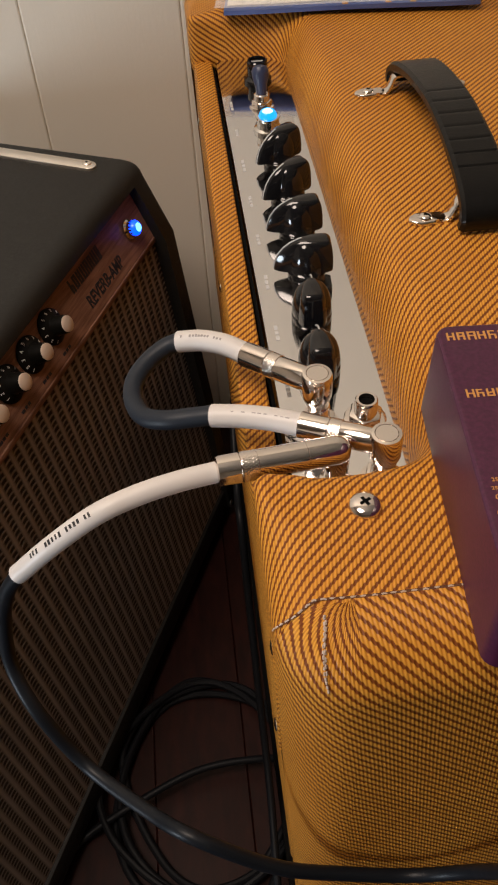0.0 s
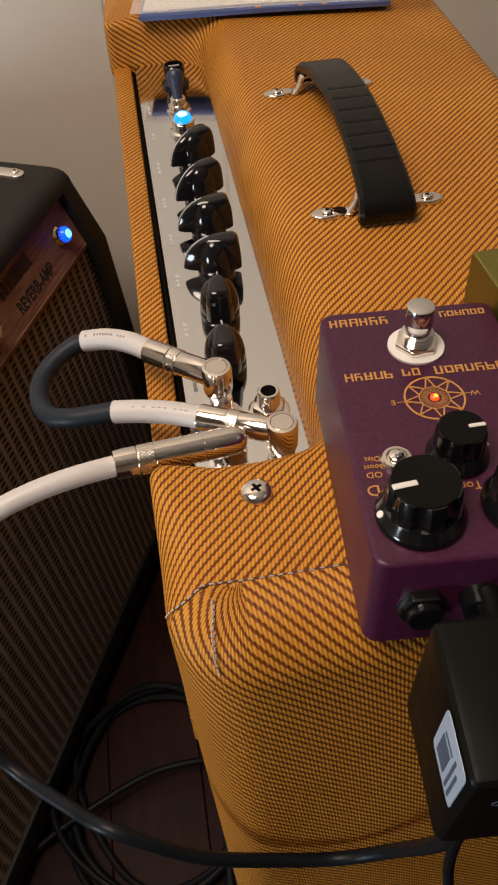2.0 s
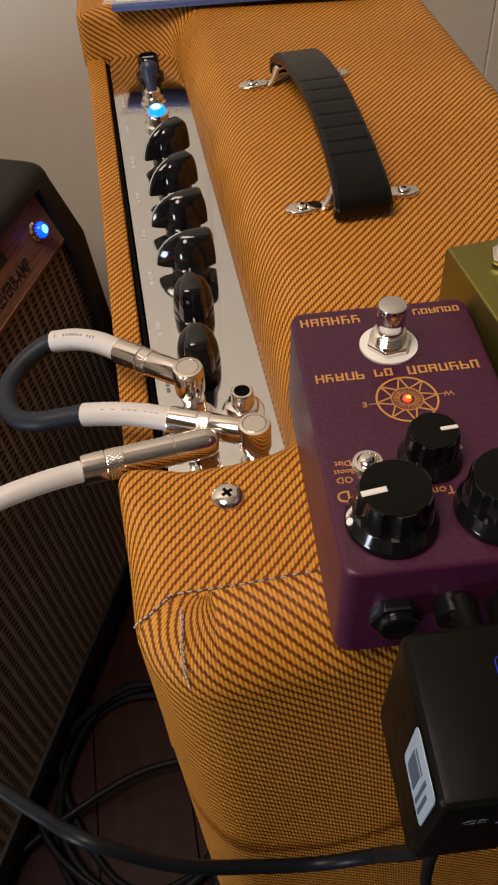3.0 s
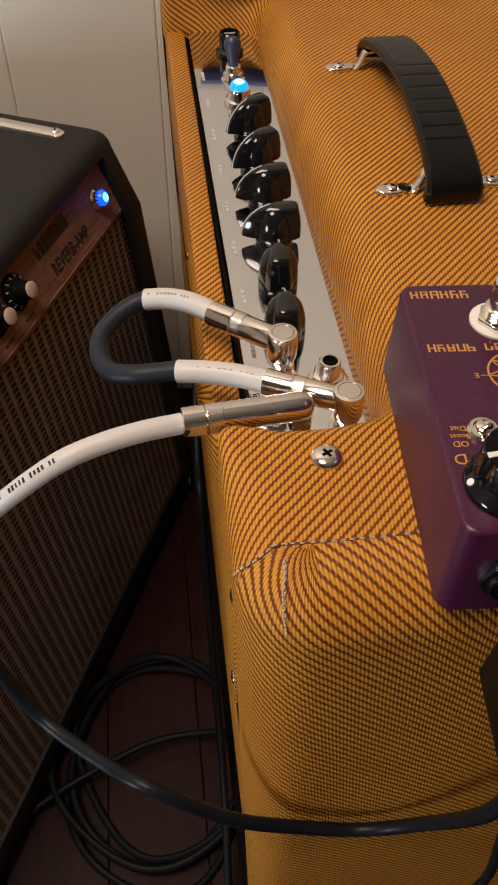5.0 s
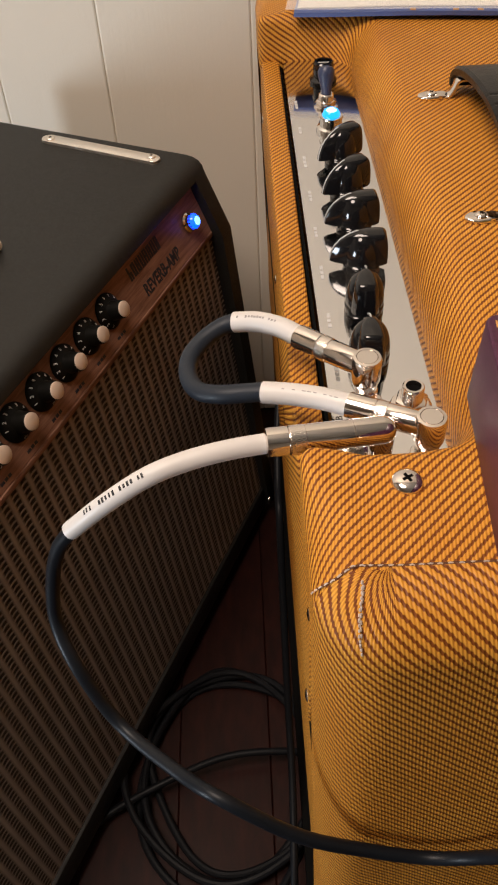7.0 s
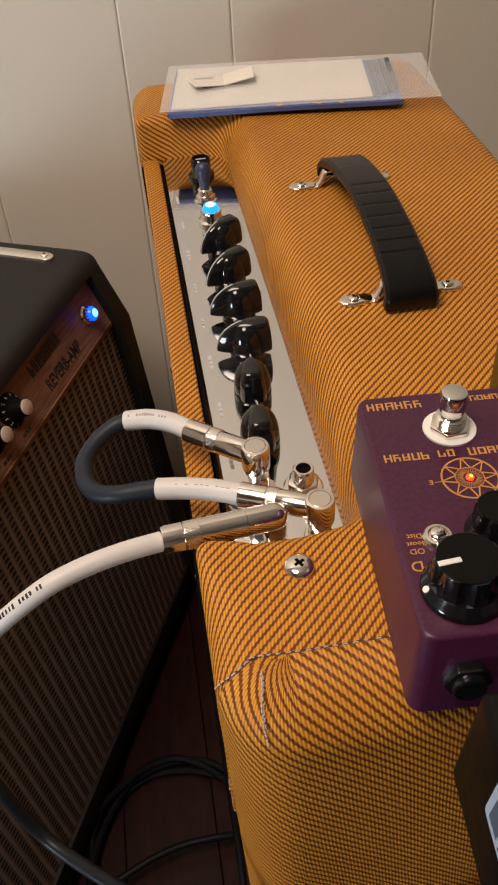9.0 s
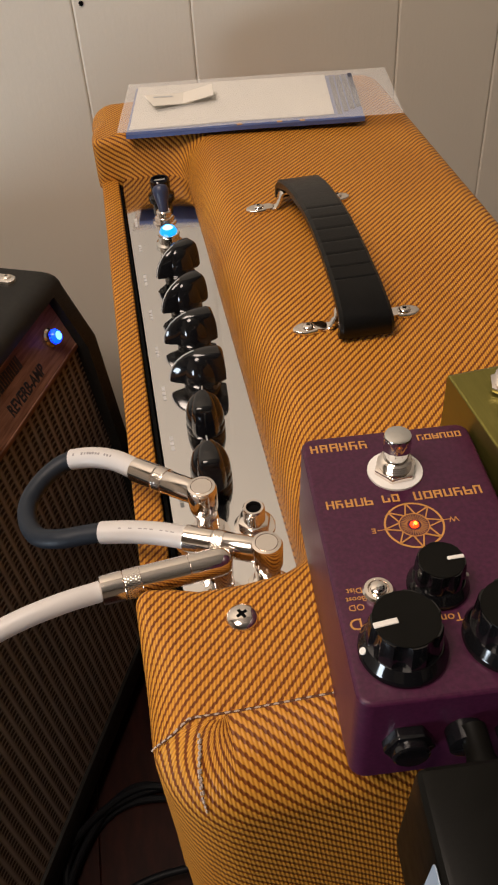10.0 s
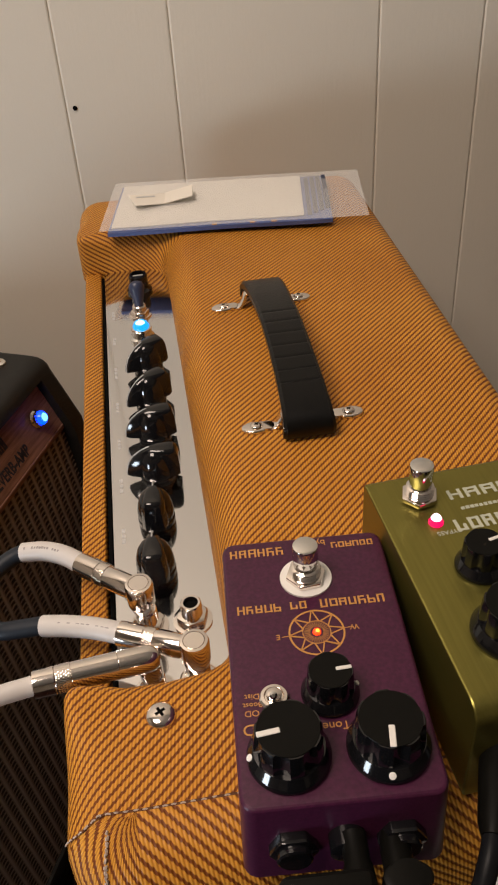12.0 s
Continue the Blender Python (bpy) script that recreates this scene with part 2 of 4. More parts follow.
def sweep(points, section, closed=False, up=(0, 0, 1)):
    """Carries a section, (side, up) pairs, along the points. section may be a function of the index."""
    bm = bmesh.new()
    verts, faces = [], []
    side = None
    for i, q in enumerate(points):
        tan = (points[min(i + 1, len(points) - 1)] - points[max(i - 1, 0)]).normalized()
        if side is None:
            ref = Vector(up) if abs(tan.dot(Vector(up))) < 0.9 else Vector((1, 0, 0))
            side = tan.cross(ref).normalized()
        side = (side - tan * side.dot(tan)).normalized()
        top = side.cross(tan)
        s = section(i) if callable(section) else section
        verts += [q + side * a + top * b for a, b in s]
    n = len(s)
    for i in range(len(points) - 1):
        for k in range(n):
            j = (k + 1) % n
            faces.append((i * n + k, i * n + j, (i + 1) * n + j, (i + 1) * n + k))
    faces += [tuple(range(n)), tuple((len(points) - 1) * n + k for k in range(n))[::-1]]
    return fill(bm, verts, faces)


def tube(points, r, n=12, fine=8):
    ring = [(r * math.cos(2 * math.pi * k / n), r * math.sin(2 * math.pi * k / n)) for k in range(n)]
    return sweep(smooth_line(points, fine), ring)


def prism(poly, z0, z1, bevel=0.0, segments=2, tops=False):
    bm = bmesh.new()
    n = len(poly)
    fill(bm, [(x, y, z0) for x, y in poly] + [(x, y, z1) for x, y in poly], [tuple(range(n))[::-1], tuple(range(n, 2 * n))] + [(i, (i + 1) % n, n + (i + 1) % n, n + i) for i in range(n)])
    if bevel:
        edges = [e for e in bm.edges if not tops or all(v.co.z > z1 - 1e-6 for v in e.verts)]
        bmesh.ops.bevel(bm, geom=edges, offset=bevel, segments=segments, affect="EDGES", profile=0.5)
    return bm


def circle(r, n=24, x=0, y=0, a0=0.0):
    return [(x + r * math.cos(a0 + 2 * math.pi * i / n), y + r * math.sin(a0 + 2 * math.pi * i / n)) for i in range(n)]


def rounded(w, h, r, n=5, x=0, y=0):
    pts = []
    for cx, cy, a in ((w / 2 - r, h / 2 - r, 0), (-w / 2 + r, h / 2 - r, 90), (-w / 2 + r, -h / 2 + r, 180), (w / 2 - r, -h / 2 + r, 270)):
        pts += [(x + cx + r * math.cos(radians(a + 90 * k / n)), y + cy + r * math.sin(radians(a + 90 * k / n))) for k in range(n + 1)]
    return pts


def box_uv(ob):
    """Fabric coordinates in metres, face by face."""
    me = ob.data
    lay = me.uv_layers.new(name="UVMap")
    for p in me.polygons:
        n = p.normal
        k = max(range(3), key=lambda i: abs(n[i]))
        for li in p.loop_indices:
            c = me.vertices[me.loops[li].vertex_index].co
            lay.data[li].uv = (c.x, c.y) if k == 2 else (-c.y, c.z) if k == 0 else (-c.x, c.z)
    return ob


def letters(text, size, m, material, parent, label="", name="lettering", weight=0.0):
    cu = bpy.data.curves.new("lettering", "FONT")
    cu.body, cu.size, cu.align_x, cu.align_y, cu.extrude, cu.resolution_u = text, size, "CENTER", "CENTER", 0.00008, 3
    cu.offset = weight
    tmp = new("lettering_curve", cu)
    bpy.context.view_layer.update()
    me = bpy.data.meshes.new_from_object(tmp.evaluated_get(bpy.context.evaluated_depsgraph_get()))
    bpy.data.objects.remove(tmp)
    me.materials.clear()
    me.materials.append(material)
    ob = new(name, me)
    ob.parent, ob.matrix_basis = parent, m
    return tagged(ob, label)


def bars(spans, y, h, z, material, parent, name="print_bar", turn=None):
    """Plain bars in place of writing: (x0, x1) spans on one line."""
    pieces = [box(a, a + (b - a) * (0.62 if h > 0.0028 else 1), y - h / 2, y + h / 2 * (0.86 + 0.14 * (i * 3 % 4) / 3), z, z + 0.00015) for i, (a, b) in enumerate(spans)]
    bm = join(*pieces)
    return part(name, move(bm, turn) if turn else bm, material, parent, smooth=0)


def words(x0, x1, seed, size=0.0038):
    """Spans of uneven letters between x0 and x1."""
    rnd = random.Random(seed)
    n = max(2, round(abs(x1 - x0) / size))
    step = (x1 - x0) / n
    return [(x0 + step * k, x0 + step * (k + rnd.uniform(0.68, 0.84))) for k in range(n)]


def logo_shapes(x0, x1, y, h, z, size, seed, material, parent, turn=None, stroke=0.2):
    """A row of plain stroked shapes standing in for a brand's lettering."""
    rnd, pieces = random.Random(seed), []
    n = max(2, round((x1 - x0) / size))
    step = (x1 - x0) / n
    for k in range(n):
        a, w, hh = x0 + step * k, step * rnd.uniform(0.74, 0.86), h * rnd.uniform(0.9, 1.0)
        t, top = step * stroke, z + 0.00015
        pieces.append(box(a, a + t, y - hh / 2, y + hh / 2, z, top))
        pieces.append(box(a + w - t, a + w, y - hh / 2, y + hh / 2 * rnd.choice((1, 1, 0.1)), z, top + 0.00001))
        for level in rnd.sample((-0.5, 0.0, 0.5), 2 if k % 3 else 1):
            c = y + hh * level * (1 - t / hh)
            pieces.append(box(a + t * 0.5, a + w - t * 0.5, c - t * 0.4, c + t * 0.4, z, top + 0.00002))
    bm = join(*pieces)
    return part("logo_print", move(bm, turn) if turn else bm, material, parent, smooth=0)


# ---- the room ----
WALL_Y, H = 0.69, 0.585
wall = new("wall_north", mesh_of(box(-1.6, 2.2, WALL_Y + 0.006, WALL_Y + 0.1, 0, 2.4), "wall_north", WALL, 0))
tagged(wall, "painted plank-panelled wall with vertical grooves", "wall", kind="structure")
edges = [-1.6, -1.2, -1.1, -0.9, -0.75, -0.65, -0.446, -0.345, -0.2441, -0.1392, 0.0055, 0.1096, 0.305, 0.4067, 0.61, 0.71, 0.86, 0.96, 1.16, 1.6, 2.2]
for a, b in zip(edges, edges[1:]):
    part("wall_plank", box(a, b, WALL_Y, WALL_Y + 0.007, 0.0, 2.4, 0.0020, 2), WALL, wall, smooth=0.2)
part("nail_hole", move(lathe([(0.0022, 0), (0.0022, 0.0006), (0.0012, 0.001)], 12), pose(0.0135, WALL_Y - 0.0002, 0.634, 90, 0, 0)), HOLE, wall, "dark nail hole in the plank")
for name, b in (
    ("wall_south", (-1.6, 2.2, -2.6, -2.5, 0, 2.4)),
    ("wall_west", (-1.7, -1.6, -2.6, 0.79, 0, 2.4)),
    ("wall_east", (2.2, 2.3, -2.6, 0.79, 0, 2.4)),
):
    tagged(new(name, mesh_of(box(*b), name, ROOM, 0)), "plain unseen room wall, paint toned to set the bounced light", "wall", kind="structure")
tagged(new("ceiling", mesh_of(box(-1.7, 2.3, -2.6, 0.79, 2.4, 2.5), "ceiling", CEILING, 0)), "plain off-white painted ceiling", "ceiling", kind="structure")
floor = tagged(new("floor", mesh_of(box(-1.7, 2.3, -2.6, 0.79, -0.1, -0.003), "floor", HOLE, 0)), "dark reddish brown wooden floor", "floor", kind="structure")
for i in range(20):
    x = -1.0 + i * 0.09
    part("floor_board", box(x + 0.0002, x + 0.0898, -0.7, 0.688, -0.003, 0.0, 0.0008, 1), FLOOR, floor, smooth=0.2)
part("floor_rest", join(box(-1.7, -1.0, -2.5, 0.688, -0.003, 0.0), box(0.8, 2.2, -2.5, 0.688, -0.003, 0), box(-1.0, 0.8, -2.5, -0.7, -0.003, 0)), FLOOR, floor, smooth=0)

# ---- tweed amplifier ----
amp = thing("tweed_amplifier", pose(0, 0, 0), "golden lacquered tweed guitar amplifier with recessed chrome control panel", "amplifier")
X0, X1, Y0, Y1 = 0.0072, 0.255, -0.007, 0.592
NX, NY0, NY1 = 0.0752, 0.077, 0.503


def outline(corners, step=0.008):
    """Points, outward normals of a closed path with filleted corners (x, y, radius)."""
    pts = []
    n = len(corners)
    for i in range(n):
        p0, p1, p2 = (Vector(corners[(i + k) % n][:2]) for k in (-1, 0, 1))
        r = corners[i][2]
        a, b = (p1 - p0).normalized(), (p2 - p1).normalized()
        na, nb = Vector((a.y, -a.x)), Vector((b.y, -b.x))
        left = a.x * b.y - a.y * b.x > 0
        c = p1 - a * r + (-na if left else na) * r
        arc = []
        for k in range(9):
            d = na.slerp(nb, k / 8)
            arc.append((c + d * r * (1 if left else -1), d.copy()))
        if pts:
            q, s = pts[-1]
            m = max(1, int((arc[0][0] - q).length / step))
            pts += [(q.lerp(arc[0][0], k / m), na.copy()) for k in range(1, m)]
        pts += arc
    q, m = pts[-1][0], max(1, int((pts[0][0] - pts[-1][0]).length / step))
    pts += [(q.lerp(pts[0][0], k / m), pts[0][1].copy()) for k in range(1, m)]
    return pts


def ease(x, a, b):
    t = min(1, max(0, (x - a) / (b - a)))
    return t * t * (3 - 2 * t)


def tweed_shell():
    loop = outline([(X0, Y0, 0.027), (X1, Y0, 0.022), (X1, Y1, 0.022), (X0, Y1, 0.02), (X0, NY1, 0.006), (NX, NY1, 0.022), (NX, NY0, 0.026), (X0, NY0, 0.006)])
    # a clean joint on the back where the shell meets the screwed-on board
    for y in (0.0205, 0.5615):
        k = next(i for i in range(len(loop)) if abs(loop[i][0].x - X0) < 1e-5 and (loop[i][0].y - y) * (loop[(i + 1) % len(loop)][0].y - y) < 0)
        way = 0.0002 if loop[(k + 1) % len(loop)][0].y > loop[k][0].y else -0.0002
        loop[k + 1 : k + 1] = [(Vector((X0, y - way)), Vector((-1, 0))), (Vector((X0, y + way)), Vector((-1, 0)))]
    n, K = len(loop), 10
    verts, uvs, faces, face_uv, around = [], [], [], [], []
    total = sum((loop[i][0] - loop[i - 1][0]).length for i in range(n))
    run, shift = 0.0, 0.0
    for i, (p, d) in enumerate(loop):
        run += (p - loop[i - 1][0]).length if i else 0
        if abs(p.x - NX) < 1e-5 and d.x < -0.999:
            shift = NX + 0.014 - p.y - run
    run = 0.0
    for i, (p, d) in enumerate(loop):
        run += (p - loop[i - 1][0]).length if i else 0
        s = run - total if p.x < 0.05 and run > total / 2 else run
        notch = X0 < p.x < NX + 0.03 and NY0 - 0.004 < p.y < NY1 + 0.004
        r = 0.018 + 0.008 * max(0, -d.y) * (p.y < 0.1)
        if notch:
            r = 0.0042 + 0.0098 * ease(p.x, 0.014, 0.034)
        elif p.x < X0 + 0.002:
            r = 0.018 - 0.0138 * (ease(p.y, 0.038, 0.071) if p.y < 0.3 else ease(-p.y, -0.56, -0.512))
        low = 0.02
        if notch:
            low = 0.548
        elif p.x < X0 + 0.004 and 0.0205 < p.y < 0.5615:
            low = 0.551
        # the padded roll beside the panel is taller than it is wide
        tall, wide = r, r
        if notch and p.x > 0.045:
            tall, wide = r + (0.0305 - r) * ease(-d.x, 0.2, 0.9), r + 0.006 * ease(-d.x, 0.2, 0.9)
        rows = [(0, low)] + [(wide * (1 - math.cos(t * math.pi / 2 / K)), H - tall + tall * math.sin(t * math.pi / 2 / K)) for t in range(K + 1)]
        length = [0.0]
        for (a0, z0), (a1, z1) in zip(rows[::-1], rows[-2::-1]):
            length.append(length[-1] + math.hypot(a1 - a0, z1 - z0))
        for k, (off, z) in enumerate(rows):
            q = p - d * off
            arc = length[len(rows) - 1 - k]
            # the back of the cabinet leans in towards the floor
            lean_in = 0.012 * max(0, 1 - (p.x - X0) / 0.027) if z < 0.03 else 0
            verts.append((q.x + lean_in, q.y, z))
            uvs.append((p - d * wide) + d * arc)
            around.append((run + shift, arc) if notch else (-s * 0.92, -arc * 0.86))
    R = K + 2
    for i in range(n):
        j = (i + 1) % n
        d, p = loop[i][1], loop[i][0]
        inside = all(X0 < v.x < NX + 0.03 and NY0 - 0.004 < v.y < NY1 + 0.004 for v in (p, loop[j][0]))
        flip = inside and d.y < -0.3
        front = p.y < 0.0200 and d.y < -0.02
        for k in range(R - 1):
            faces.append((i * R + k, j * R + k, j * R + k + 1, i * R + k + 1))
            face_uv.append(flip or front)
    faces.append(tuple(i * R + R - 1 for i in range(n)))
    face_uv.append(False)
    me = bpy.data.meshes.new("cabinet")
    me.from_pydata(verts, [], faces)
    lay = me.uv_layers.new(name="UVMap")
    for f, flip in zip(me.polygons, face_uv):
        for li in f.loop_indices:
            k = me.loops[li].vertex_index
            lay.data[li].uv = around[k] if flip else uvs[k]
    me.materials.append(TWEED)
    me.shade_smooth()
    me.set_sharp_from_angle(angle=0.9)
    ob = new("cabinet", me)
    ob.parent = amp
    return ob


tweed_shell()
lean = pose(0.0155, 0.15, 0, 0, 0, -0.2) @ pose(-0.0155, -0.15, 0)
box_uv(part("upper_back_panel", move(box(0.0082, 0.0212, 0.0207, 0.5613, 0.4640, 0.5535, 0.0016, 3), lean), TWEED, amp, smooth=0.35))
box_uv(part("middle_back_panel", box(0.0118, 0.022, 0.0215, 0.5605, 0.305, 0.4300, 0.003, 3), TWEED, amp, smooth=0.35))
box_uv(part("lower_back_panel", box(0.040, 0.052, 0.024, 0.562, 0.022, 0.115, 0.003, 3), TWEED, amp, smooth=0.35))
# near-black fill paints the shade inside the cabinet and its back gaps
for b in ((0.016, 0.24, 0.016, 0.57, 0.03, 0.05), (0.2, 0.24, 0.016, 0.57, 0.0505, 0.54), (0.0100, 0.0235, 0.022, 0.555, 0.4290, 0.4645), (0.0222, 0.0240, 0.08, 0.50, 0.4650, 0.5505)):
    part("inner_shade_board", box(*b), HOLE, amp, "near-black board standing in for the shade inside the cabinet", 0)
for x in (0.04, 0.22):
    for y in (0.03, 0.555):
        part("rubber_foot", move(lathe([(0.016, 0), (0.019, 0.004), (0.019, 0.02)], 20), pose(x, y, 0)), RUBBER, amp)


def screw_head(r, h, m, parent, material=NICKEL, name="screw"):
    """A domed cross-head screw."""
    head = part(name, move(lathe([(r, 0), (r, h * 0.25), (r * 0.9, h * 0.6), (r * 0.65, h * 0.88), (r * 0.3, h), (0.0001, h)], 28), m), material, parent)
    s = r * 0.35
    cross = join(box(-s, s, -s * 0.28, s * 0.28, h * 0.9, h + 0.00012), box(-s * 0.28, s * 0.28, -s, s, h * 0.9, h + 0.00014))
    part("cross_slot", move(cross, m @ pose(0, 0, 0, 0, 0, 28)), HOLE, head, smooth=0)
    return head


screw_head(0.0060, 0.0032, pose(0.045, 0.055, H - 0.0002), amp)
for y, z in ((0.0265, 0.545), (0.0270, 0.478), (0.3, 0.50), (0.52, 0.50)):
    screw_head(0.0030, 0.0010, pose(0.0083 + (y - 0.15) * 0.0035, y, z, 0, -90, 0), amp)


def stitches(points, parent, gap=0.0042, r=0.00035, seed=1):
    rnd, line = random.Random(seed), smooth_line(points, 24)
    pieces, run = [], 0
    for a, b in zip(line, line[1:]):
        run += (b - a).length
        if run > gap:
            run = 0
            t = (b - a).normalized() * gap * 0.33
            w = Vector((rnd.uniform(-1, 1), rnd.uniform(-1, 1), 0)) * 0.0003
            pieces.append(sweep([b - t + w, b + Vector((0, 0, 0.0003)), b + t + w * 0.5], [(r, 0), (0, r), (-r, 0), (0, -r)]))
    return part("seam_stitching", join(*pieces), THREAD_MAT, parent, "frayed pale thread along the fabric seam")




def on_corner(turn, slope, lift=0.0006):
    """A point on the padded front corner: turn round the corner, slope from upright (0) to flat (90)."""
    d, a = Vector((math.cos(radians(turn)), math.sin(radians(turn)))), radians(slope)
    r = 0.018 + 0.008 * max(0, -d.y) * (turn > 202)
    q = Vector((X0 + 0.027, Y0 + 0.027)) + d * (0.027 - r * (1 - math.cos(a)) + lift * math.cos(a))
    return (q.x, q.y, H - r + (r + lift) * math.sin(a))


SEAM_Y = Y0 + 0.0262
seam_line = [(x, SEAM_Y, H) for x in (0.24, 0.16, 0.08, 0.036)] + [on_corner(182, 82)] + [on_corner(*q) for q in ((185, 72), (189, 62), (190, 52), (189, 42), (187, 30))]
stitches(seam_line + [on_corner(185, 20), on_corner(184, 12)], amp, 0.0028)
stitches([on_corner(*q) for q in ((205, 74), (222, 62), (232, 46), (239, 30), (244, 16))], amp, 0.0016, 0.00045, 2)
stitches([on_corner(*q) for q in ((212, 72), (225, 60), (234, 45), (241, 28))], amp, 0.0021, 0.0004, 5)
# thin dark strip that paints the crease's shade along the seam
part("seam_shade_strip", sweep([Vector(q) for q in seam_line], [(0.0005, 0), (0, 0.00025), (-0.0005, 0), (0, -0.0004)]), plain("seam_shadow", (0.10, 0.035, 0.012), 0.8), amp)

# control panel
PZ = 0.5530
panel = part("control_panel", prism(rounded(0.0508, 0.436, 0.012, 5, 0.0506, 0.290), PZ - 0.002, PZ, 0.0004, 1), PANEL, amp, "mirror-bright chrome control panel", 0.6)


def chicken_head(x, y, turn):
    """A black pointer knob with a white line on its nose."""
    m = pose(x, y, PZ, 0, 0, turn) @ Matrix.Scale(1.08, 4)
    hub = lathe([(0.0090, 0.0), (0.0092, 0.0006), (0.0092, 0.0030), (0.0088, 0.0034), (0.0088, 0.0042), (0.0091, 0.0048), (0.0089, 0.0085), (0.0083, 0.0120), (0.0073, 0.0152), (0.0058, 0.0177), (0.0039, 0.0193), (0.0018, 0.0200), (0.0001, 0.0202)], 40)
    fin, verts = bmesh.new(), []
    rows = ((0.0048, -0.0158, 0.0122, 0.0064), (0.0080, -0.0152, 0.0123, 0.0063), (0.0120, -0.0136, 0.0122, 0.0060), (0.0155, -0.0110, 0.0119, 0.0056), (0.0182, -0.0076, 0.0113, 0.0051), (0.0199, -0.0042, 0.0104, 0.0043), (0.0206, -0.0022, 0.0092, 0.0030))
    for z, nose, tail, w in rows:
        half = [(0.0, 0.22), (0.10, 0.50), (0.35, 0.86), (0.65, 1.0), (0.90, 0.98), (1.0, 0.70)]
        verts += [(nose + (tail - nose) * u, v * w, z) for u, v in half] + [(nose + (tail - nose) * u, -v * w, z) for u, v in reversed(half)]
    n, last = 12, len(rows) - 1
    fill(fin, verts, [(k * n + i, k * n + (i + 1) % n, (k + 1) * n + (i + 1) % n, (k + 1) * n + i) for k in range(last) for i in range(n)] + [tuple(range(n))[::-1], tuple(last * n + i for i in range(n))])
    knob = part("pointer_knob", move(join(hub, fin), m), BLACK, amp, "glossy black pointer knob", 0.7)
    line = sweep([Vector((nose - 0.0002, 0, z + 0.0003)) for z, nose, tail, w in rows] , [(0.0003, 0.0001), (0.0003, -0.0003), (-0.0003, -0.0003), (-0.0003, 0.0001)])
    part("pointer_line", move(line, m), GREY_INK, knob)
    part("set_screw", move(lathe([(0.0016, 0), (0.0016, 0.0003), (0.0010, 0.0003), (0.0009, 0.0001)], 14), m @ pose(0.0118, 0, 0.0085, 0, 90, 0)), CHROME, knob)


for x, y, turn in ((0.0530, 0.350, 30), (0.0525, 0.3095, 27), (0.0525, 0.272, 3), (0.0520, 0.2345, -4), (0.0490, 0.1985, -95), (0.0465, 0.1605, -92)):
    chicken_head(x, y, turn)


def hexnut(r, h, z=0.0):
    return prism(circle(r, 6), z, z + h, 0.0005, 2)


def panel_jack(x, y, parent, material=NICKEL):
    at_panel = pose(x, y, PZ) @ Matrix.Scale(1.02, 4) @ Matrix.Diagonal((1, 1, 1.15, 1))
    j = part("input_jack", move(join(lathe([(0.0092, 0), (0.0092, 0.0008), (0.008, 0.001)], 28), hexnut(0.0076, 0.0034, 0.001)), at_panel @ pose(0, 0, 0, 0, 0, 12)), material, parent)
    prof = [(0.0049, 0.004)]
    for k in range(7):
        prof += [(0.0049, 0.0044 + k * 0.0008), (0.0046, 0.0048 + k * 0.0008)]
    prof += [(0.0048, 0.0104), (0.0044, 0.0108), (0.0034, 0.0108), (0.0032, 0.0085)]
    part("threaded_bushing", move(lathe(prof, 26), at_panel), material, j)
    part("jack_hole", move(lathe([(0.0031, 0.0088), (0.0031, 0.0090)], 20), at_panel), HOLE, j)


for x, y in ((0.0612, 0.1262), (0.0405, 0.1265), (0.0612, 0.0915), (0.0415, 0.0895)):
    panel_jack(x, y, amp)
# pilot lamp and switches
pilot = part("pilot_lamp", move(lathe([(0.0092, 0), (0.0092, 0.002), (0.0074, 0.003), (0.0072, 0.008), (0.0076, 0.0085), (0.0074, 0.0095), (0.0060, 0.0098)], 28), pose(0.0510, 0.392, PZ)), CHROME, amp)
part("jewel", move(lathe([(0.0060, 0.009), (0.0060, 0.0105), (0.0049, 0.0128), (0.0028, 0.0141), (0.0002, 0.0144)], 12), pose(0.0510, 0.392, PZ)), CYAN_GLOW, pilot, "glowing blue faceted jewel")
part("lit_core", move(lathe([(0.0036, 0.0137), (0.0024, 0.0146), (0.0002, 0.0150)], 10), pose(0.0508, 0.3905, PZ)), PILOT_CORE, pilot)
for y, lean in ((0.427, 20),):
    sw = part("toggle_switch", move(join(lathe([(0.0085, 0), (0.0085, 0.001), (0.0072, 0.0012)], 24), hexnut(0.007, 0.003, 0.0012), lathe([(0.0052, 0.004), (0.0052, 0.008), (0.0042, 0.0088)], 20)), pose(0.0510, y, PZ)), NICKEL, amp)
    part("bat", move(lathe([(0.0030, 0), (0.0040, 0.006), (0.0056, 0.0125), (0.0058, 0.0155), (0.0044, 0.018), (0.0015, 0.019)], 20), pose(0.0510, y, PZ + 0.007, -lean, 0, 0)), NAVY, sw)
fuse = part("fuse_holder", move(lathe([(0.0098, 0), (0.0098, 0.0022), (0.0082, 0.003), (0.0072, 0.004), (0.0072, 0.0135), (0.0064, 0.0145), (0.0048, 0.0145), (0.0046, 0.013)], 26, lambda a, k: 1 + (0.03 * math.cos(12 * a) if 3 < k < 6 else 0)), pose(0.0525, 0.466, PZ)), BLACK, amp)
part("cap_slot", move(box(-0.004, 0.004, -0.0006, 0.0006, 0.0131, 0.0136), pose(0.0525, 0.466, PZ)), GREY_INK, fuse, smooth=0)
